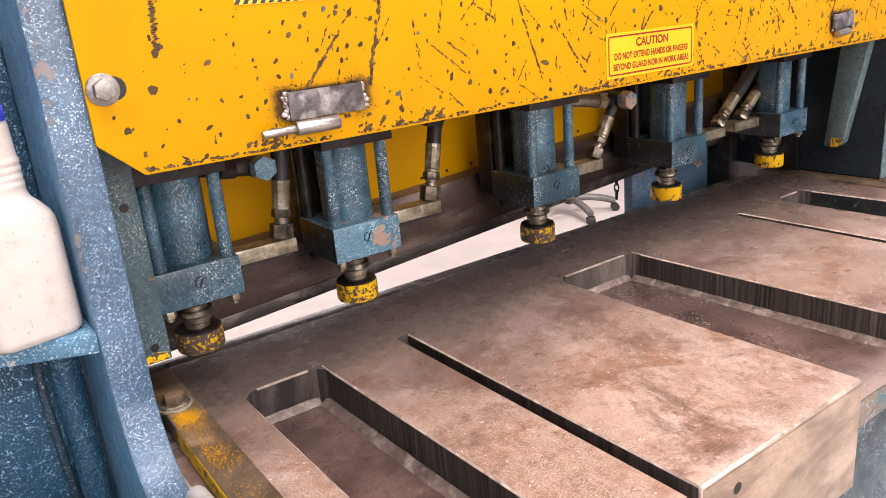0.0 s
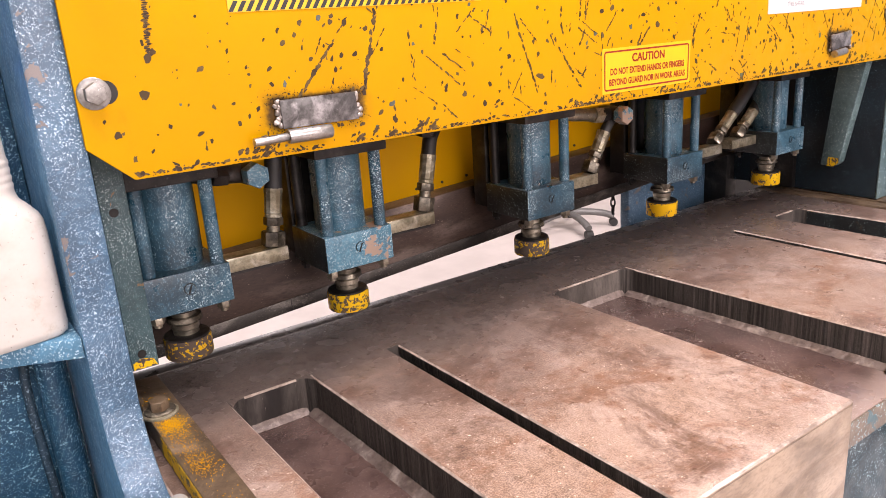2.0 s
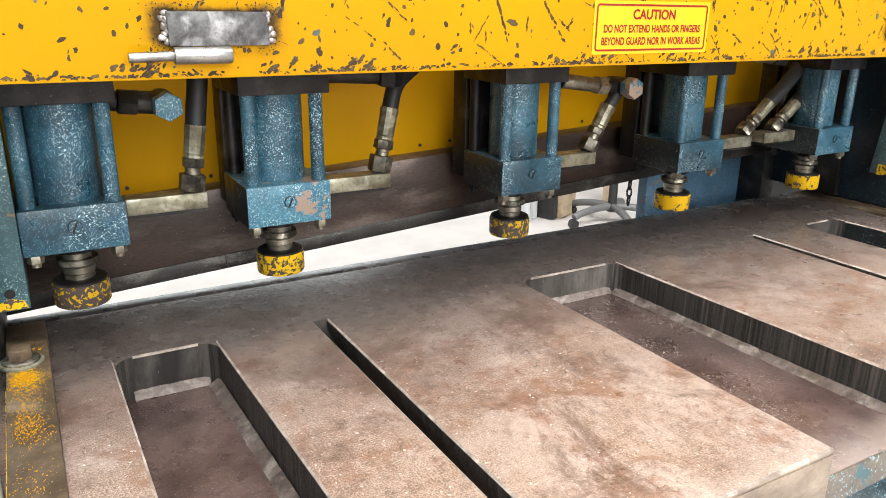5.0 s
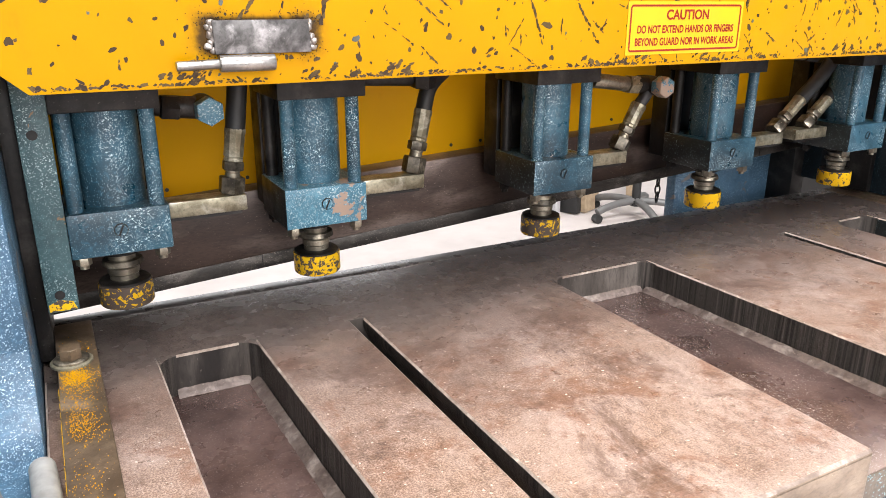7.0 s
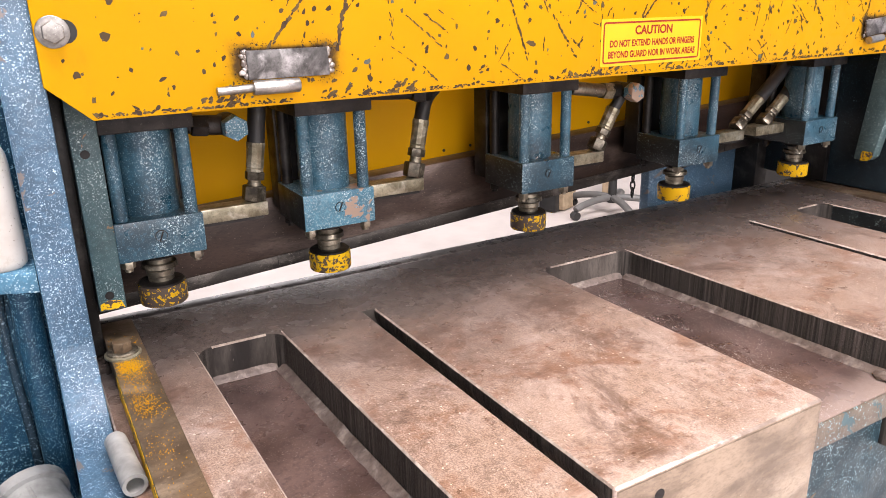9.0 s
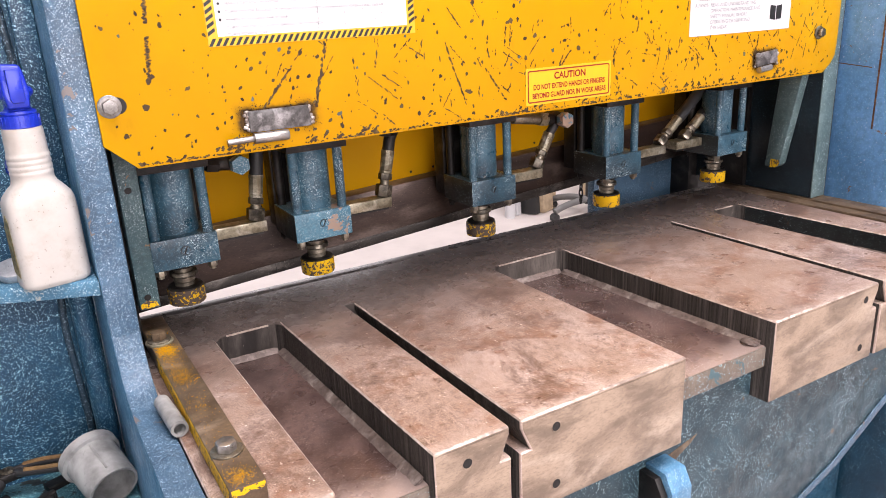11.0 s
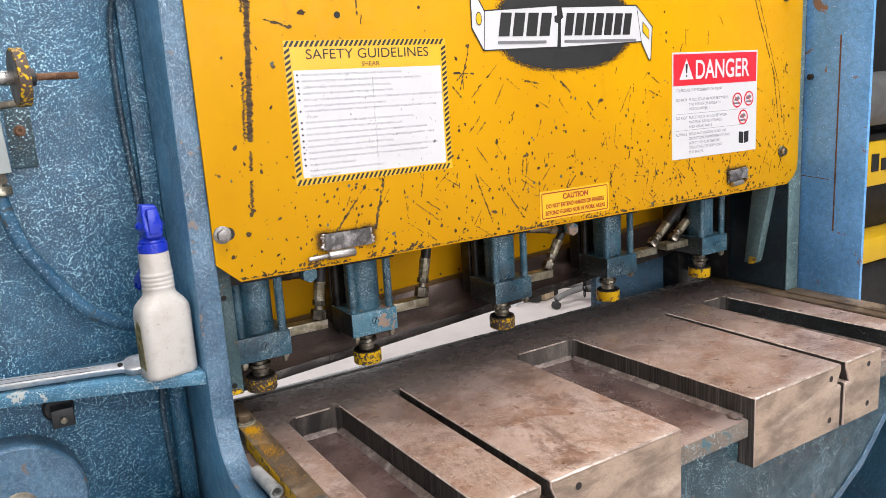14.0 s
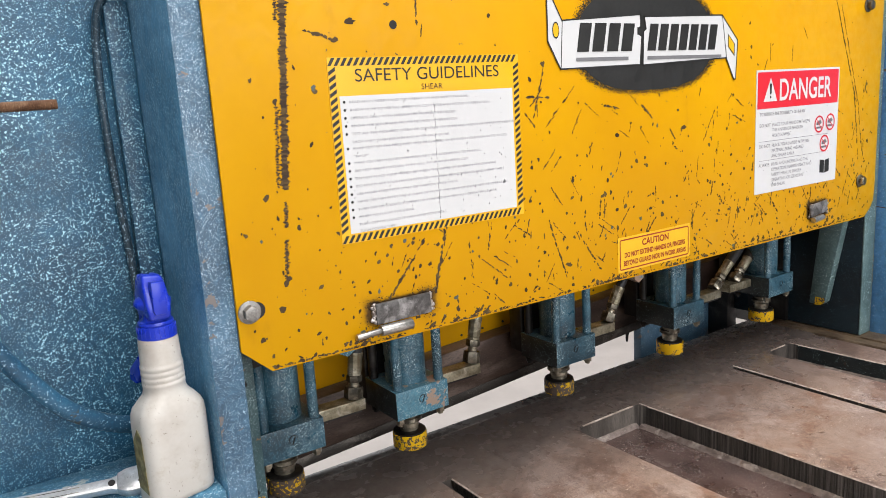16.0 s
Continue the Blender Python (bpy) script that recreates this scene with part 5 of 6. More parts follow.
for v, head, rows in ((1.369, "DO NOT", ("PLACE YOUR HANDS BETWEEN", "THE KNIVES OR BENEATH", "HOLDDOWNS.")), (1.3295, "DO NOT", ("PLACE YOUR HANDS BETWEEN", "MATERIAL BEING SHEARED", "AND SHEAR TABLE.")), (1.293, "ALWAYS", ("READ AND UNDERSTAND THE", "OPERATION, MAINTENANCE AND", "SAFETY MANUAL BEFORE", "OPERATING OR SERVICING", "THIS SHEAR."))):
    lettering(head, D0 + 0.012, v, 0.0062, DARKINK, ds, PY, 1.0)
    for i, row in enumerate(rows):
        lettering(row, D0 + 0.054, v - 0.0103 * i, 0.0062, GREYINK, ds, PY, 1.02)
for v in (1.341, 1.3045):
    part("rule", flat([(D0 + 0.012, v), (D1 - 0.035, v), (D1 - 0.035, v + 0.0007), (D0 + 0.012, v + 0.0007)], PY), GREYINK, ds)
for u, v in ((1.474, 1.3625), (1.516, 1.3645), (1.496, 1.322)):
    sym = bmesh.new()
    ring = [((u + r * math.cos(a), PY - 0.0004, v + r * math.sin(a))) for a in np.arange(0, 6.28, 0.262) for r in (0.0175, 0.0140)]
    vs = [sym.verts.new(p) for p in ring]
    for i in range(0, len(vs), 2):
        j = (i + 2) % len(vs)
        sym.faces.new((vs[i], vs[j], vs[j + 1], vs[i + 1]))
    sym.faces.new([sym.verts.new((u + a, PY - 0.0004, v + b)) for a, b in ((-0.0118, 0.0105), (-0.0105, 0.0118), (0.0118, -0.0105), (0.0105, -0.0118))])
    part("prohibition_ring", sym, SIGNRED, ds, "", 0)
    part("pictogram", join(flat([(u - 0.011, v - 0.009), (u + 0.010, v - 0.009), (u + 0.010, v - 0.005), (u - 0.011, v - 0.005)], PY - 0.0002), flat([(u - 0.010, v + 0.004), (u + 0.004, v + 0.009), (u + 0.010, v + 0.003), (u, v - 0.002), (u - 0.010, v - 0.001)], PY - 0.0002)), DARKINK, ds, "", 0)
part("book_symbol", join(flat([(1.482, 1.2625), (1.499, 1.260), (1.499, 1.287), (1.482, 1.289)], PY), flat([(1.501, 1.260), (1.518, 1.2625), (1.518, 1.289), (1.501, 1.287)], PY)), BLACK, ds, "", 0)
part("scuffs", flakes([blot(rng.uniform(D0 + 0.01, D1 - 0.01), rng.uniform(E0 + 0.01, 1.40), rng.uniform(0.0006, 0.002), 7, 0.3, rng.uniform(-0.6, 1.2)) for _ in range(28)], "xz", PY - 0.0003, PY - 0.0005), DARKINK, ds, "", 0, "stuff")

# maker's badge, as plain shapes
mb = thing("maker_badge", (0.96, SY, 1.45), "black oval badge with a white folded banner and slanted bars", "badge")
oc, ov, oa, ob_ = 0.958, 1.532, 0.163, 0.080


def on_oval(a, r):
    return (oc + oa * r * math.copysign(abs(math.cos(a)) ** 0.8, math.cos(a)), ov + ob_ * r * math.copysign(abs(math.sin(a)) ** 0.8, math.sin(a)))


part("oval", prism([on_oval(a, 1 + 0.006 * noise.noise(Vector((a * 30, 0, 0)))) for a in np.arange(0, 6.28, 0.04)], "xz", SY, GY - 0.0003), BLACK, mb)
dots = [blot(*on_oval(rng.uniform(0, 6.283), 1.0 + abs(rng.gauss(0, 0.045))), rng.uniform(0.0005, 0.0012), 5) for _ in range(4200)]
part("spray_dots", flakes(dots, "xz", GY - 0.0002, GY - 0.0005), BLACK, mb, "", 0, "stuff")
left_half = [(0.734, 1.600), (0.739, 1.600), (0.763, 1.560), (0.934, 1.571), (0.935, 1.552), (0.928, 1.550), (0.928, 1.541), (0.937, 1.538), (0.933, 1.493), (0.758, 1.490), (0.734, 1.530)]
right_half = [(0.942, 1.545), (0.948, 1.549), (0.944, 1.568), (1.140, 1.573), (1.147, 1.573), (1.193, 1.530), (1.188, 1.462), (1.183, 1.462), (1.160, 1.500), (0.940, 1.492)]
for poly in (left_half, right_half):
    part("banner", flat(poly, PY), SIGNWHITE, mb, "white half of the banner", 0)
    rim = bmesh.new()
    for (ua, va), (ub, vb) in zip(poly, poly[1:] + poly[:1]):
        l = math.hypot(ub - ua, vb - va)
        eu, ev = (ub - ua) / l * 0.0011, (vb - va) / l * 0.0011
        rim.faces.new([rim.verts.new((u, LY, v_)) for u, v_ in ((ua - eu - ev, va - ev + eu), (ub + eu - ev, vb + ev + eu), (ub + eu + ev, vb + ev - eu), (ua - eu + ev, va - ev - eu))])
    part("banner_edge", rim, BLACK, mb, "black outline", 0)
for fold in ([(0.763, 1.560), (0.7645, 1.560), (0.7595, 1.490), (0.758, 1.490)], [(1.1465, 1.573), (1.148, 1.573), (1.1615, 1.500), (1.160, 1.500)]):
    part("fold_line", flat(fold, LY), BLACK, mb, "", 0)
for u0, u1, k in ((0.792, 0.920, 4), (0.950, 1.132, 7)):
    for i in range(k):
        a, w = u0 + (u1 - u0) * i / k, (u1 - u0) / k * 0.78
        part("slanted_bar", flat([(a, 1.5145), (a + w, 1.5145), (a + w + 0.008, 1.557), (a + 0.008, 1.557)], LY - 0.0004), BLACK, mb, "", 0)
for u0, u1 in ((0.790, 0.905), (0.950, 1.145)):
    part("small_bar", flat([(u0, 1.5005), (u1, 1.5005), (u1, 1.506), (u0, 1.506)], LY - 0.0004), DARKINK, mb, "", 0)
for grow, mat in ((1.22, BLACK), (1.0, SIGNYELLOW)):
    y = LY - 0.0003 * (2 - grow)
    part("banner_hole", flat([(0.750 + 0.0055 * grow * math.cos(a), 1.546 + 0.010 * grow * math.sin(a)) for a in np.arange(0, 6.2, 0.4)], y), mat, mb, "", 0)
    part("banner_hole", flat([(1.174 + grow * u, 1.523 + grow * v_) for u, v_ in ((-0.008, 0.015), (0.008, 0.001), (0.008, -0.017), (-0.008, -0.003))], y), mat, mb, "", 0)
tag = thing("asset_tag", (0.952, SY, 1.635), "small white tag with a dark bar on the guard", "label")
part("film", box(0.925, 0.979, SY, GY - 0.0003, 1.632, 1.662), SIGNWHITE, tag)
for u in (0.929, 0.941, 0.952, 0.963):
    part("bar", flat([(u, 1.640), (u + 0.004, 1.640), (u + 0.007, 1.654), (u + 0.003, 1.654)], PY), BLACK, tag)

# ---- things on and about the shelf ----
def oblong(w, d, r, n=5):
    return arc(w - r, d - r, r, 0, 90, n) + arc(-w + r, d - r, r, 90, 180, n) + arc(-w + r, -d + r, r, 180, 270, n) + arc(w - r, -d + r, r, 270, 360, n)


def loft(rows, n=5):
    """Oblong sections stacked up: rows of (z, half width, half depth, corner radius)."""
    bm, rings = bmesh.new(), []
    for z, w, d, r in rows:
        rings.append([bm.verts.new((u, v, z)) for u, v in oblong(w, d, min(r, w * 0.999, d * 0.999), n)])
    k = len(rings[0])
    for a, b in zip(rings, rings[1:]):
        for i in range(k):
            bm.faces.new((a[i], a[(i + 1) % k], b[(i + 1) % k], b[i]))
    bm.faces.new(rings[0][::-1])
    bm.faces.new(rings[-1])
    return bm


bottle = thing("spray_bottle", (0.151, 0.853, 1.005), "grimy white spray bottle with a blue trigger head", "spray bottle")
bp = pose(0.151, 0.853, 1.005, 0, 0, 12)
rows = [(0.0, 0.0365, 0.022, 0.015), (0.003, 0.0400, 0.025, 0.017), (0.008, 0.0412, 0.026, 0.018), (0.100, 0.0405, 0.0265, 0.016), (0.110, 0.0395, 0.0262, 0.016), (0.117, 0.0372, 0.0255, 0.017), (0.126, 0.0305, 0.0235, 0.019), (0.131, 0.0262, 0.0225, 0.0215), (0.136, 0.0246, 0.0222, 0.0218)]
for k in range(4):
    z = 0.141 + 0.0068 * k
    rows += [(z, 0.0240, 0.0222, 0.0220), (z + 0.0016, 0.0247, 0.0228, 0.0226), (z + 0.0044, 0.0247, 0.0228, 0.0226), (z + 0.0056, 0.0240, 0.0222, 0.0220)]
rows += [(0.170, 0.0236, 0.0220, 0.0218), (0.196, 0.0228, 0.0216, 0.0214), (0.200, 0.0220, 0.0208, 0.0206)]
part("bottle_body", moved(loft(rows, 6), bp), PLASTIC, bottle, "grimy white body")
part("collar", moved(lathe((0, 0, 0.199), (0, 0, 0.3), [(0, 0.0212), (0.0008, 0.0222), (0.0150, 0.0212), (0.0158, 0.0190), (0.0168, 0.0190), (0.0172, 0.0204), (0.0200, 0.0196), (0.0212, 0.0160), (0.026, 0.0132), (0.030, 0.0130)], 30), bp), BLUEPLASTIC, bottle, "ribbed blue collar")
for k in range(24):
    a = radians(15 * k)
    part("collar_rib", moved(box(0.0207, 0.0222, -0.0008, 0.0008, 0.2015, 0.2135, 0.0003), bp @ pose(0, 0, 0, 0, 0, 15 * k)), BLUEPLASTIC, bottle)
face = [(-0.0120, 0.226), (0.0125, 0.226), (0.0150, 0.246), (0.0140, 0.270), (0.0115, 0.284), (-0.0115, 0.2865), (-0.0140, 0.270), (-0.0150, 0.246)]
hm = bp @ pose(0, 0, 0, 0, 0, -6)
tall = prism(face, "xz", -0.022, 0.024, 0.0035, 3)
for vert in tall.verts:
    vert.co.y += max(0.0, vert.co.z - 0.246) * (0.35 if vert.co.y < 0 else -0.25)
hm = hm @ pose(0, 0, 0.219) @ Matrix.Diagonal((0.95, 0.95, 0.86, 1)) @ pose(0, 0, -0.222)
part("trigger_head", moved(tall, hm), BLUEPLASTIC, bottle)
bulge = bmesh.new()
bmesh.ops.create_uvsphere(bulge, u_segments=24, v_segments=14, radius=1.0)
part("pump_housing", moved(bulge, hm @ pose(0, 0.002, 0.247) @ Matrix.Diagonal((0.0225, 0.0195, 0.0125, 1))), BLUEPLASTIC, bottle)
part("nozzle", moved(prism([(-0.0068, 0.234), (0.0068, 0.234), (0.0085, 0.240), (0.0080, 0.278), (-0.0080, 0.279), (-0.0085, 0.240)], "xz", -0.0265, -0.0150, 0.0016), hm), BLUEPLASTIC, bottle, "flat nozzle face")
trig = [(0.012, 0.243), (0.020, 0.240), (0.026, 0.180), (0.056, 0.152), (0.058, 0.138), (0.046, 0.134), (0.020, 0.168), (0.014, 0.200)]
part("trigger", moved(prism([(-a, b) for a, b in trig], "yz", -0.007, 0.007, 0.0015), bp @ pose(0, 0, 0, 0, 0, 190)), BLUEPLASTIC, bottle)
part("peeled_label", moved(prism([(-0.014, 0.018), (0.010, 0.022), (0.010, 0.080), (-0.004, 0.098), (-0.012, 0.090)], "yz", -0.0417, -0.0411), bp), OLDLABEL, bottle, "torn grimy label")
wrench = thing("adjustable_wrench", (-0.04, 0.95, 1.005), "long chromed adjustable wrench lying on the shelf", "wrench")
wm = pose(-0.152, 0.966, 1.0125, 0, 0, -15.2) @ pose(0, 0, 0, 30, 0, 0)
handle = [(0.0, 0.0), (0.003, -0.0070), (0.010, -0.0092), (0.10, -0.0085), (0.20, -0.0075), (0.245, -0.0080), (0.258, -0.012), (0.258, 0.013), (0.244, 0.0085), (0.20, 0.0075), (0.10, 0.0085), (0.010, 0.0092), (0.003, 0.0070)]
part("handle", moved(prism(handle, "xy", 0.0, 0.0115, 0.0022), wm), SATIN, wrench)
part("grip_recess", moved(join(prism([(0.025, -0.0046), (0.21, -0.0036), (0.21, -0.0029), (0.025, -0.0038)], "xy", 0.0112, 0.0118), prism([(0.025, 0.0046), (0.21, 0.0036), (0.21, 0.0029), (0.025, 0.0038)], "xy", 0.0112, 0.0118)), wm), FITTING, wrench)
jaw = [(0.252, -0.011), (0.264, -0.017), (0.286, -0.016), (0.302, -0.008), (0.302, 0.006), (0.296, 0.015), (0.282, 0.019), (0.262, 0.017), (0.252, 0.012)]
part("jaw", moved(prism(jaw, "xy", -0.001, 0.0135, 0.0018), wm), SATIN, wrench, "closed jaw")
part("jaw_gap", moved(prism([(0.276, -0.006), (0.303, -0.002), (0.303, -0.0008), (0.276, -0.0035)], "xy", 0.0130, 0.0138), wm), HOLE, wrench)
part("worm_screw", moved(lathe((0.262, 0.002, 0.0075), (0.276, 0.002, 0.0075), [(0, 0.004)] + [(0.001 + 0.0015 * k, 0.0062 if k % 2 else 0.0052) for k in range(8)] + [(0.0135, 0.004)], 14), wm), DARKSTEEL, wrench)
part("hole", moved(cyl((0.246, 0, 0.0120), (0.246, 0, 0.0129), 0.0042, n=16), wm), HOLE, wrench)

cable = thing("control_cable", (0.16, 0.99, 1.0), "black spattered cable running down the panel", "cable")
part("line", tube([(0.197, 0.975, 1.618), (0.180, 0.975, 1.612), (0.163, 0.985, 1.592), (0.156, 0.992, 1.55), (0.153, 0.993, 1.47), (0.155, 0.993, 1.38), (0.160, 0.993, 1.28), (0.164, 0.993, 1.15), (0.166, 0.993, 1.03), (0.162, 0.99, 0.985), (0.152, 0.992, 0.90), (0.156, 0.992, 0.75), (0.158, 0.992, 0.657)], 0.0052, 10), CABLE, cable)

sw = thing("limit_switch", (-0.035, 0.92, 1.35), "grey cast limit switch on a blue bracket", "limit switch")
part("bracket", box(-0.045, 0.022, 0.9925, 0.9995, 1.343, 1.436, 0.001), APRONBLUE, sw, "blue painted mounting plate")
part("bracket_web", box(-0.022, -0.016, 0.915, 0.9925, 1.340, 1.436, 0.0008), BLUE, sw)
part("bolt", lathe((0.004, 0.9924, 1.400), (0.004, 0.9, 1.400), [(0, 0.0088), (0.002, 0.0088), (0.0022, 0.0066), (0.0085, 0.0064), (0.0092, 0.0056), (0.0092, 0.0034), (0.005, 0.0030)], 20), RUSTY, sw, "rusty socket screw")
hs = part("housing", moved(box(-0.021, 0.021, -0.020, 0.022, -0.046, 0.034, 0.0022), pose(-0.0405, 0.920, 1.387, 0, -2.5, 0)), SWITCHGREY, sw)
part("side_gasket", moved(box(-0.0232, -0.0210, -0.0185, 0.021, -0.044, 0.033, 0.0008), pose(-0.0405, 0.920, 1.387, 0, -2.5, 0)), FITTING, hs, "grimy gasket edge")
part("cover_seam", moved(box(-0.0216, -0.0206, -0.0205, -0.0175, -0.044, 0.032), pose(-0.0405, 0.920, 1.387, 0, -2.5, 0)), DARKSTEEL, hs)
part("head", moved(box(-0.0175, 0.0155, -0.0165, 0.018, 0.0342, 0.068, 0.0018), pose(-0.0375, 0.920, 1.387, 0, -2.5, 0)), SWITCHGREY, sw)
part("roller_shaft", join(cyl((-0.075, 0.912, 1.434), (-0.02, 0.912, 1.437), 0.0035, n=14), lathe((-0.088, 0.912, 1.433), (-0.066, 0.912, 1.434), [(0, 0.004)] + [(0.001 + 0.0016 * k, 0.0066 if k % 2 else 0.0054) for k in range(13)], 14)), BRIGHT, sw)
part("lever_pin", cyl((-0.024, 0.912, 1.437), (0.008, 0.905, 1.4405), 0.0056, n=16, bevel=0.0006), ZINC, sw)
part("gland", join(hexagon((-0.041, 0.920, 1.3405), (-0.040, 0.920, 1.3255), 0.030, 0.001), lathe((-0.040, 0.920, 1.3258), (-0.0395, 0.920, 1.30), [(0, 0.0135), (0.003, 0.0135), (0.0035, 0.0195), (0.005, 0.0202), (0.016, 0.0202), (0.0175, 0.0185), (0.019, 0.0145)], 9)), ZINC, sw, "plated cable gland")
cond = thing("blue_conduit", (0.03, 0.93, 1.15), "blue spattered flexible conduit drooping from the limit switch", "conduit")
part("line", tube([(-0.0395, 0.920, 1.314), (-0.034, 0.922, 1.278), (-0.018, 0.928, 1.225), (0.012, 0.935, 1.170), (0.05, 0.942, 1.116), (0.09, 0.950, 1.083), (0.13, 0.960, 1.064), (0.185, 0.982, 1.050)], 0.0112, 14), TUBEBLUE, cond)

stop = thing("stop_rod", (-0.02, 0.866, 1.47), "threaded stop rod with chipped yellow discs and a steel sleeve", "stop rod")
rd = Vector((0.992, 0.125, 0.017)).normalized()
tip = Vector((0.086, 0.868, 1.4745))
on_rod = lambda d: tip - rd * d  # noqa: E731
part("threaded_rod", lathe(on_rod(0.30), tip, [(0.0, 0.0052)] + [(0.001 + 0.0011 * k, 0.0056 if k % 2 else 0.0050) for k in range(272)], 12), RUSTY, stop, "rusty thread")
part("sleeve", cyl(on_rod(0.143), on_rod(0.084), 0.0102, n=24, bevel=0.0008), BRIGHT, stop)
for d in (0.084, 0.205):
    dk = part("disc", lathe(on_rod(d), on_rod(d - 0.016), [(0, 0.010), (0, 0.0392), (0.001, 0.0405), (0.015, 0.0405), (0.016, 0.0395), (0.016, 0.010)], 40), YELLOW_SCRAPS, stop, "chipped yellow disc")
    part("bare_face", lathe(on_rod(d + 0.0004), on_rod(d), [(0, 0.012), (0, 0.0372), (0.0003, 0.0372)], 40), BARSTEEL, dk)
    part("lock_nut", cyl(on_rod(d - 0.0162), on_rod(d - 0.027), 0.0125, n=18, bevel=0.001), RUBBER, stop)
part("hanger", box(-0.28, -0.20, 0.82, 0.999, 1.455, 1.485, 0.003), BLUE, stop)

# ---- below the shelf ----
disc = thing("blue_flange", (-0.085, 0.93, 0.81), "round blue spattered steel cover flange on the panel", "flange")
part("cover", lathe((-0.087, 0.9990, 0.815), (-0.087, 0.90, 0.815), [(0, 0.09), (0.004, 0.098), (0.055, 0.100), (0.062, 0.099), (0.065, 0.096)], 56), BLUE_EDGE, disc)
hex_bolt(disc, (-0.087, 0.9335, 0.815), (0, -1, 0), 0.026, 0.026, mat=DARKSTEEL, thick=0.012)
for x, z in ((-0.006, 0.938), (0.010, 0.737)):
    clamp = thing("clamp_block", (x, 0.98, z), "black rubber clamp block with a small bright screw", "clamp", "clamp blocks")
    part("pad", lathe((x - 0.004, 0.9995, z + 0.006), (x - 0.004, 0.96, z + 0.006), [(0, 0.024), (0.010, 0.024), (0.014, 0.020)]), RUBBER, clamp)
    part("block", box(x - 0.017, x + 0.017, 0.955, 0.985, z - 0.018, z + 0.014, 0.003), RUBBER, clamp)
    part("screw", hexagon((x, 0.9548, z - 0.004), (x, 0.948, z - 0.004), 0.010), ZINC, clamp)

cup = thing("pipe_coupling", (0.152, 0.88, 0.66), "dirty grey plastic pipe coupling lying on the tray", "pipe coupling")
cup_axis = (Vector((0.165, 0.842, 0.690)), Vector((0.142, 0.916, 0.716)))
ca, cb = cup_axis
L = (cb - ca).length
shell = [(0.004, 0.0305), (0.0, 0.0310), (0.0, 0.0345), (0.002, 0.0355), (L * 0.80, 0.0372), (L * 0.82, 0.0425), (L * 0.98, 0.0430), (L, 0.037), (L * 0.99, 0.001)]
part("shell", lathe(ca, cb, [(0.055, 0.0005), (0.055, 0.0300), (0.002, 0.0315)] + shell[1:], 40), GREYPLASTIC, cup)
part("rib", cyl(ca + Vector((-0.004, -0.002, 0.0362)), ca + (cb - ca) * 0.6 + Vector((-0.004, -0.002, 0.038)), 0.0022, n=10), GREYPLASTIC, cup)
rng = random.Random(21)
pl = thing("pliers", (0.04, 0.95, 0.66), "oily long-handled pliers with worn tan grips on the tray", "pliers")
part("jaw", prism([(-0.004, 0.966), (0.020, 0.972), (0.052, 0.964), (0.058, 0.950), (0.030, 0.944), (0.0, 0.952)], "xy", 0.690, 0.703, 0.002), DARKSTEEL, pl)
part("pivot", lathe((0.036, 0.957, 0.703), (0.036, 0.957, 0.72), [(0, 0.009), (0.003, 0.009), (0.004, 0.007), (0.004, 0.003), (0.002, 0.002)], 18), FITTING, pl)
for dy, dz in ((0.012, 0.004), (-0.006, 0.0)):
    part("handle", tube([(0.045, 0.957 + dy * 0.5, 0.698), (0.075, 0.944 + dy, 0.700 + dz), (0.112, 0.926 + dy, 0.703 + dz)], 0.0062, 10), RUBBER, pl)
    part("grip", tube([(0.058, 0.951 + dy * 0.8, 0.7035 + dz * 0.5), (0.080, 0.940 + dy, 0.7055 + dz), (0.114, 0.924 + dy, 0.708 + dz)], 0.0036, 8), GRIP, pl, "tan grip strip")
part("handle", tube([(0.020, 0.955, 0.697), (-0.015, 0.944, 0.697), (-0.06, 0.935, 0.694)], 0.0065, 10), RUBBER, pl)
part("handle", tube([(0.024, 0.948, 0.692), (0.0, 0.918, 0.684), (-0.045, 0.900, 0.676)], 0.0095, 12), RUBBER, pl)
for x, y, a, size in ((0.072, 0.905, 35, 1.0), (0.100, 0.866, 100, 1.15), (0.168, 0.800, 60, 1.0), (0.020, 0.868, 15, 1.1)):
    tj = thing("gripping_jaw", (x, y, 0.656), "black toothed tool jaw lying on the tray", "tool jaw", "tool jaws on the tray")
    pts = [(-0.022, -0.008), (0.010, -0.011)] + [(0.010 + 0.002 * k, -0.004 + (0.002 if k % 2 else 0.0)) for k in range(7)] + [(0.024, 0.006), (0.006, 0.011), (-0.020, 0.007)]
    part("jaw_body", moved(prism([(u * size, v * size) for u, v in pts], "xy", 0.0, 0.016 * size, 0.0016), pose(x, y, 0.6562, 0, 0, a)), DARKSTEEL, tj)
    part("bolt", moved(hexagon((-0.010 * size, 0, 0.016 * size), (-0.010 * size, 0, 0.021 * size), 0.009, 0.0006), pose(x, y, 0.6562, 0, 0, a)), FITTING, tj)
for k in range(26):
    x, y = rng.uniform(-0.10, 0.10), rng.uniform(0.74, 0.98)
    s = rng.uniform(0.007, 0.019)
    scrap = thing("steel_scrap", (x, y, 0.656), "oily dark scrap of steel on the tray", "scrap", "scraps on the tray")
    part("piece", moved(box(-s, s, -s * rng.uniform(0.3, 0.8), s * rng.uniform(0.3, 0.8), 0, s * rng.uniform(0.25, 0.7), 0.001), pose(x, y, 0.6562, 0, 0, rng.uniform(0, 180))), DARKSTEEL, scrap)

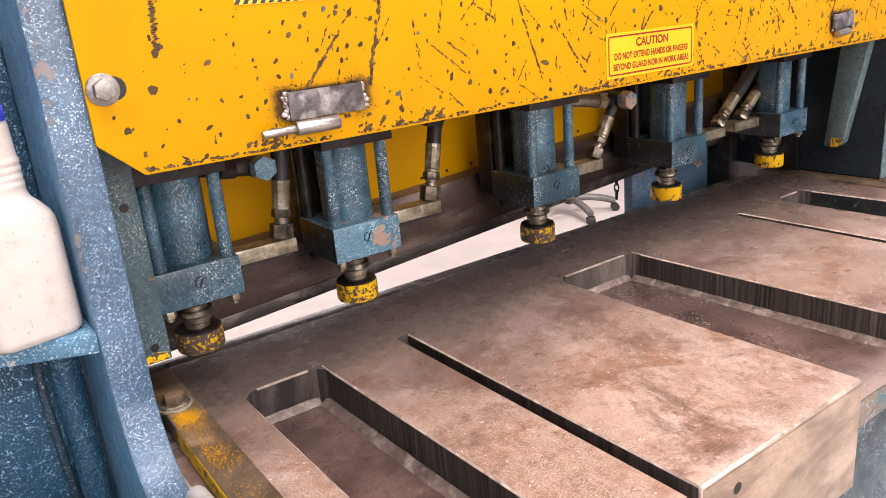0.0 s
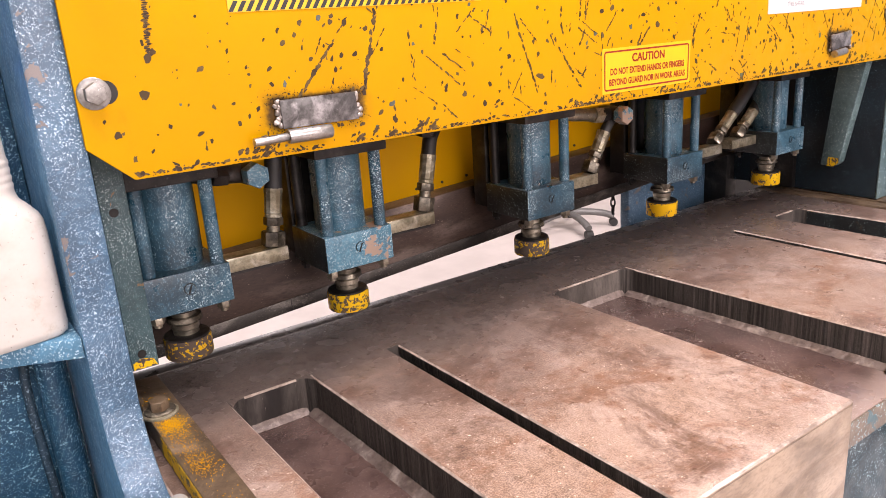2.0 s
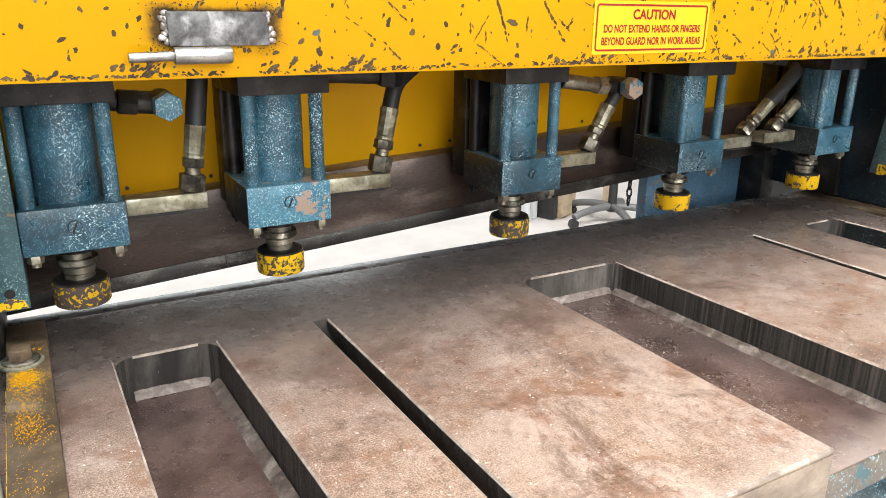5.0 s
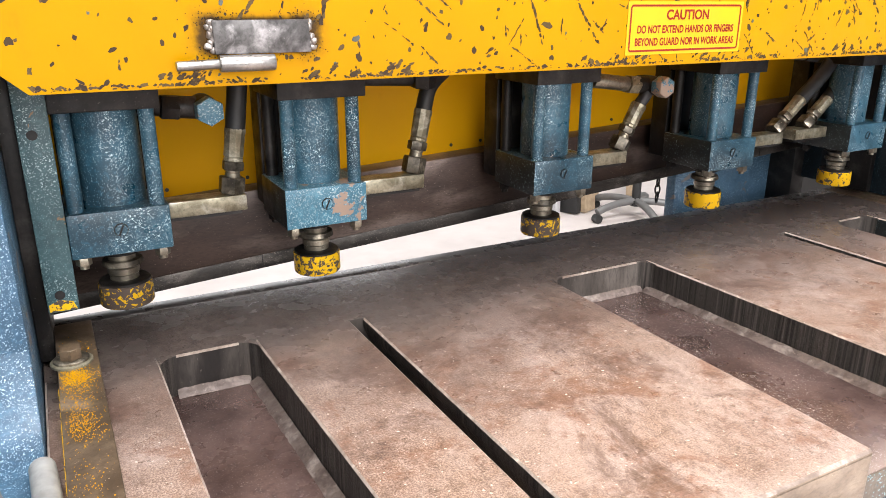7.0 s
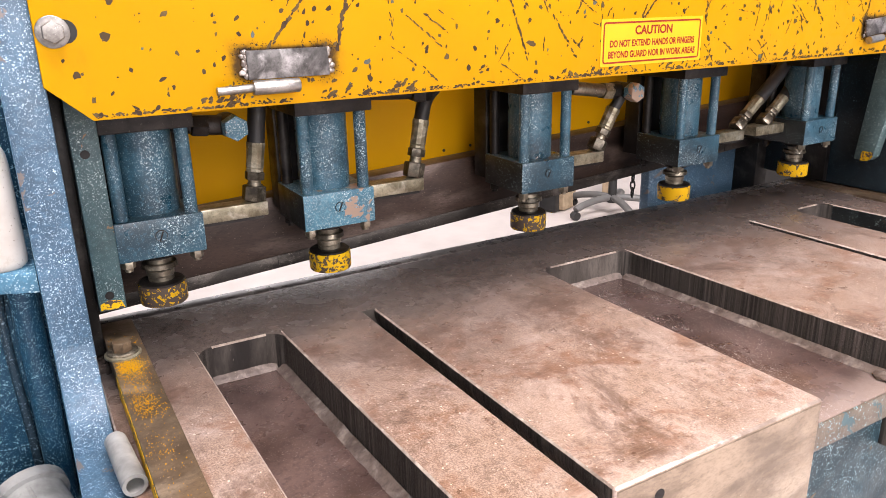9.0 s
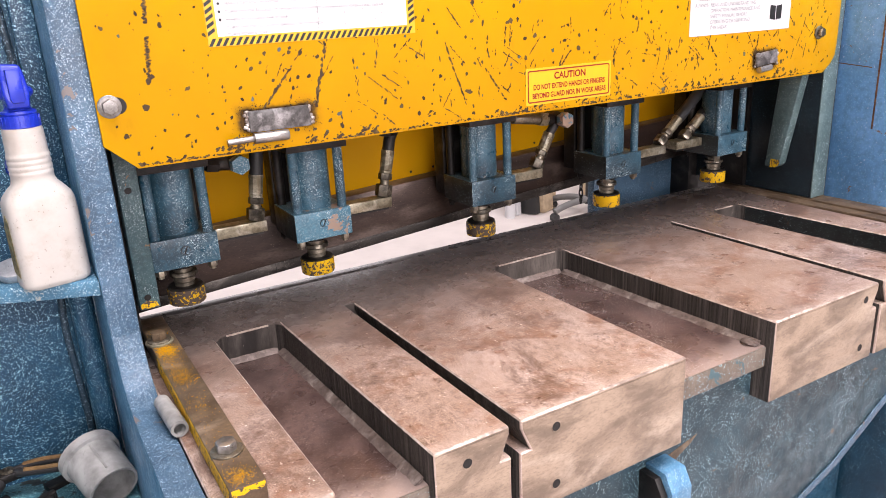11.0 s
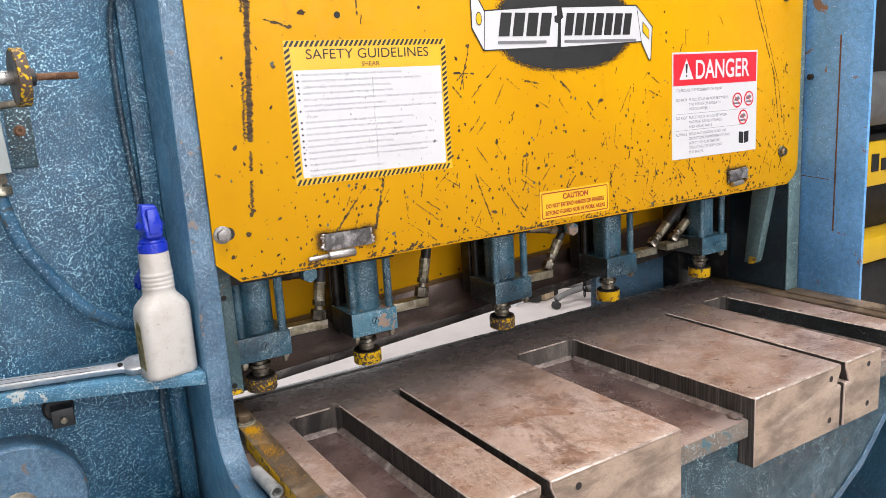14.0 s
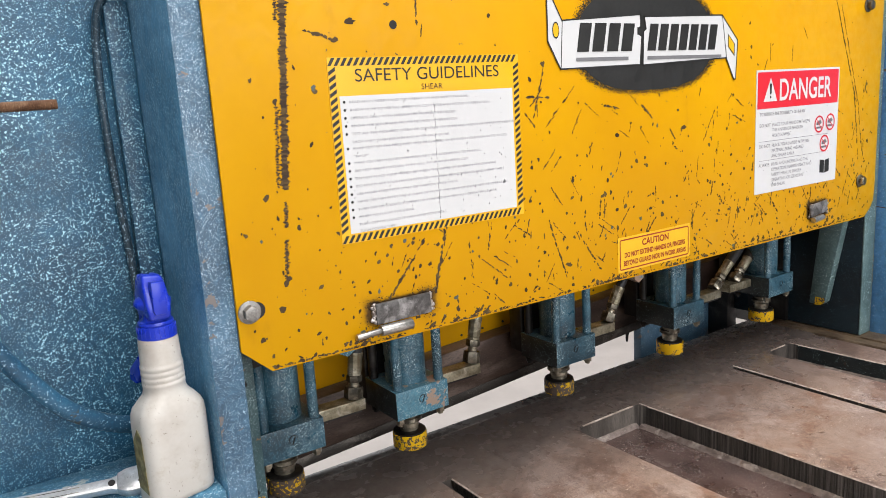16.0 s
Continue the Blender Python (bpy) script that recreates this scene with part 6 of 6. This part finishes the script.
lab = thing("warning_label", (0.22, 0.424, 0.80), "small red and white warning label on the frame's front", "label")
part("film", box(0.201, 0.232, 0.4236, 0.4246, 0.765, 0.838), SIGNWHITE, lab)
part("red_field", flat([(0.203, 0.81), (0.230, 0.81), (0.230, 0.836), (0.203, 0.836)], 0.4233), SIGNRED, lab)

# ---- behind the gap ----
for x, y, w, d, h, a, m, nm, lb in ((3.07, 3.62, 0.06, 0.10, 0.75, 0, WOOD, "wooden_crate", "rough pine crate standing behind the machine"), (3.17, 3.60, 0.028, 0.03, 0.8, 10, WOOD, "wooden_board", "leaning pine board behind the machine"), (3.56, 3.66, 0.045, 0.03, 0.8, 6, WOOD, "wooden_board", "leaning pine board behind the machine"), (2.96, 3.62, 0.025, 0.12, 0.8, 3, FARBLACK, "black_panel", "dark panel leaning behind the machine"), (2.90, 3.60, 0.022, 0.02, 0.8, 4, SIGNWHITE, "white_sheet", "white sheet leaning behind the machine")):
    b = thing(nm, (x, y, 0.0), lb, "offcut", "leaning offcuts")
    part("board", moved(box(-w, w, -d, d, 0.0, h, 0.004), pose(x, y, 0.0, -4, a, 20)), m, b)
roll = thing("white_tube", (2.83, 3.58, 0.0), "white tube standing behind the machine", "tube")
part("tube_wall", cyl((2.83, 3.58, 0.0), (2.83, 3.58, 0.8), 0.032, n=20), SIGNWHITE, roll)
chair = thing("swivel_base", (3.27, 3.32, 0.0), "dark grey five-star swivel base on black casters", "chair base")
CX, CY = 3.27, 3.32
part("hub", lathe((CX, CY, 0.07), (CX, CY, 0.2), [(0, 0.03), (0.01, 0.042), (0.035, 0.040), (0.040, 0.026), (0.42, 0.024)], 24), FARBLACK, chair)
for k in range(5):
    a = radians(35 + 72 * k)
    c, s_ = math.cos(a), math.sin(a)
    leg = part("leg", tube([(CX, CY, 0.10), (CX + 0.12 * c, CY + 0.12 * s_, 0.098), (CX + 0.22 * c, CY + 0.22 * s_, 0.082), (CX + 0.28 * c, CY + 0.28 * s_, 0.062)], 0.021, 10, 4), FARGREY, chair)
    part("caster", cyl((CX + 0.28 * c - 0.02 * s_, CY + 0.28 * s_ + 0.02 * c, 0.025), (CX + 0.28 * c + 0.02 * s_, CY + 0.28 * s_ - 0.02 * c, 0.025), 0.025, n=18), FARBLACK, leg)
chain = thing("hanging_chain", (1.40, 1.27, 0.80), "small steel chain hanging behind the knife", "chain")
for k in range(7):
    m = pose(1.372, 1.235, 0.93 - 0.017 * k, 0, 0, 90 * (k % 2) + 20)
    part("link", moved(tube([(0.005 * math.cos(q), 0, 0.011 * math.sin(q)) for q in np.arange(0, 6.6, 0.52)], 0.002, 6, 1), m), DARKSTEEL, chain)

fm = thing("yellow_machine", (4.3, 2.0, 0.0), "yellow and black machine with a grey cylinder standing farther off", "machine")
part("body", box(4.0, 6.2, 2.16, 3.3, 0.0, 2.3, 0.01), FARBLACK, fm)
up = part("beam", box(4.0, 6.2, 1.98, 2.16, 0.765, 1.02, 0.012), FARYELLOW, fm, "yellow beam with raised dark bars")
part("raised_bar", box(4.20, 4.27, 1.972, 1.98, 0.85, 0.95, 0.003), FARBLACK, up)
part("raised_bar", box(4.30, 4.40, 1.972, 1.98, 0.85, 0.92, 0.003), FARBLACK, up)
part("beam", box(4.0, 6.2, 1.96, 2.16, 0.322, 0.466, 0.012), FARYELLOW, fm, "yellow beam")
part("cylinder", cyl((4.0, 2.02, 1.257), (6.2, 2.02, 1.257), 0.15, n=36, bevel=0.01), FARGREY, fm, "grey cylinder")
part("cylinder_seam", cyl((4.42, 2.02, 1.257), (4.43, 2.02, 1.257), 0.1515, n=36), FARBLACK, fm)
part("ledge", box(4.0, 6.2, 2.0, 2.16, 1.02, 1.06, 0.004), FARBLACK, fm)
part("base", box(4.12, 6.2, 2.0, 2.16, 0.0, 0.30, 0.01), FARBLACK, fm)
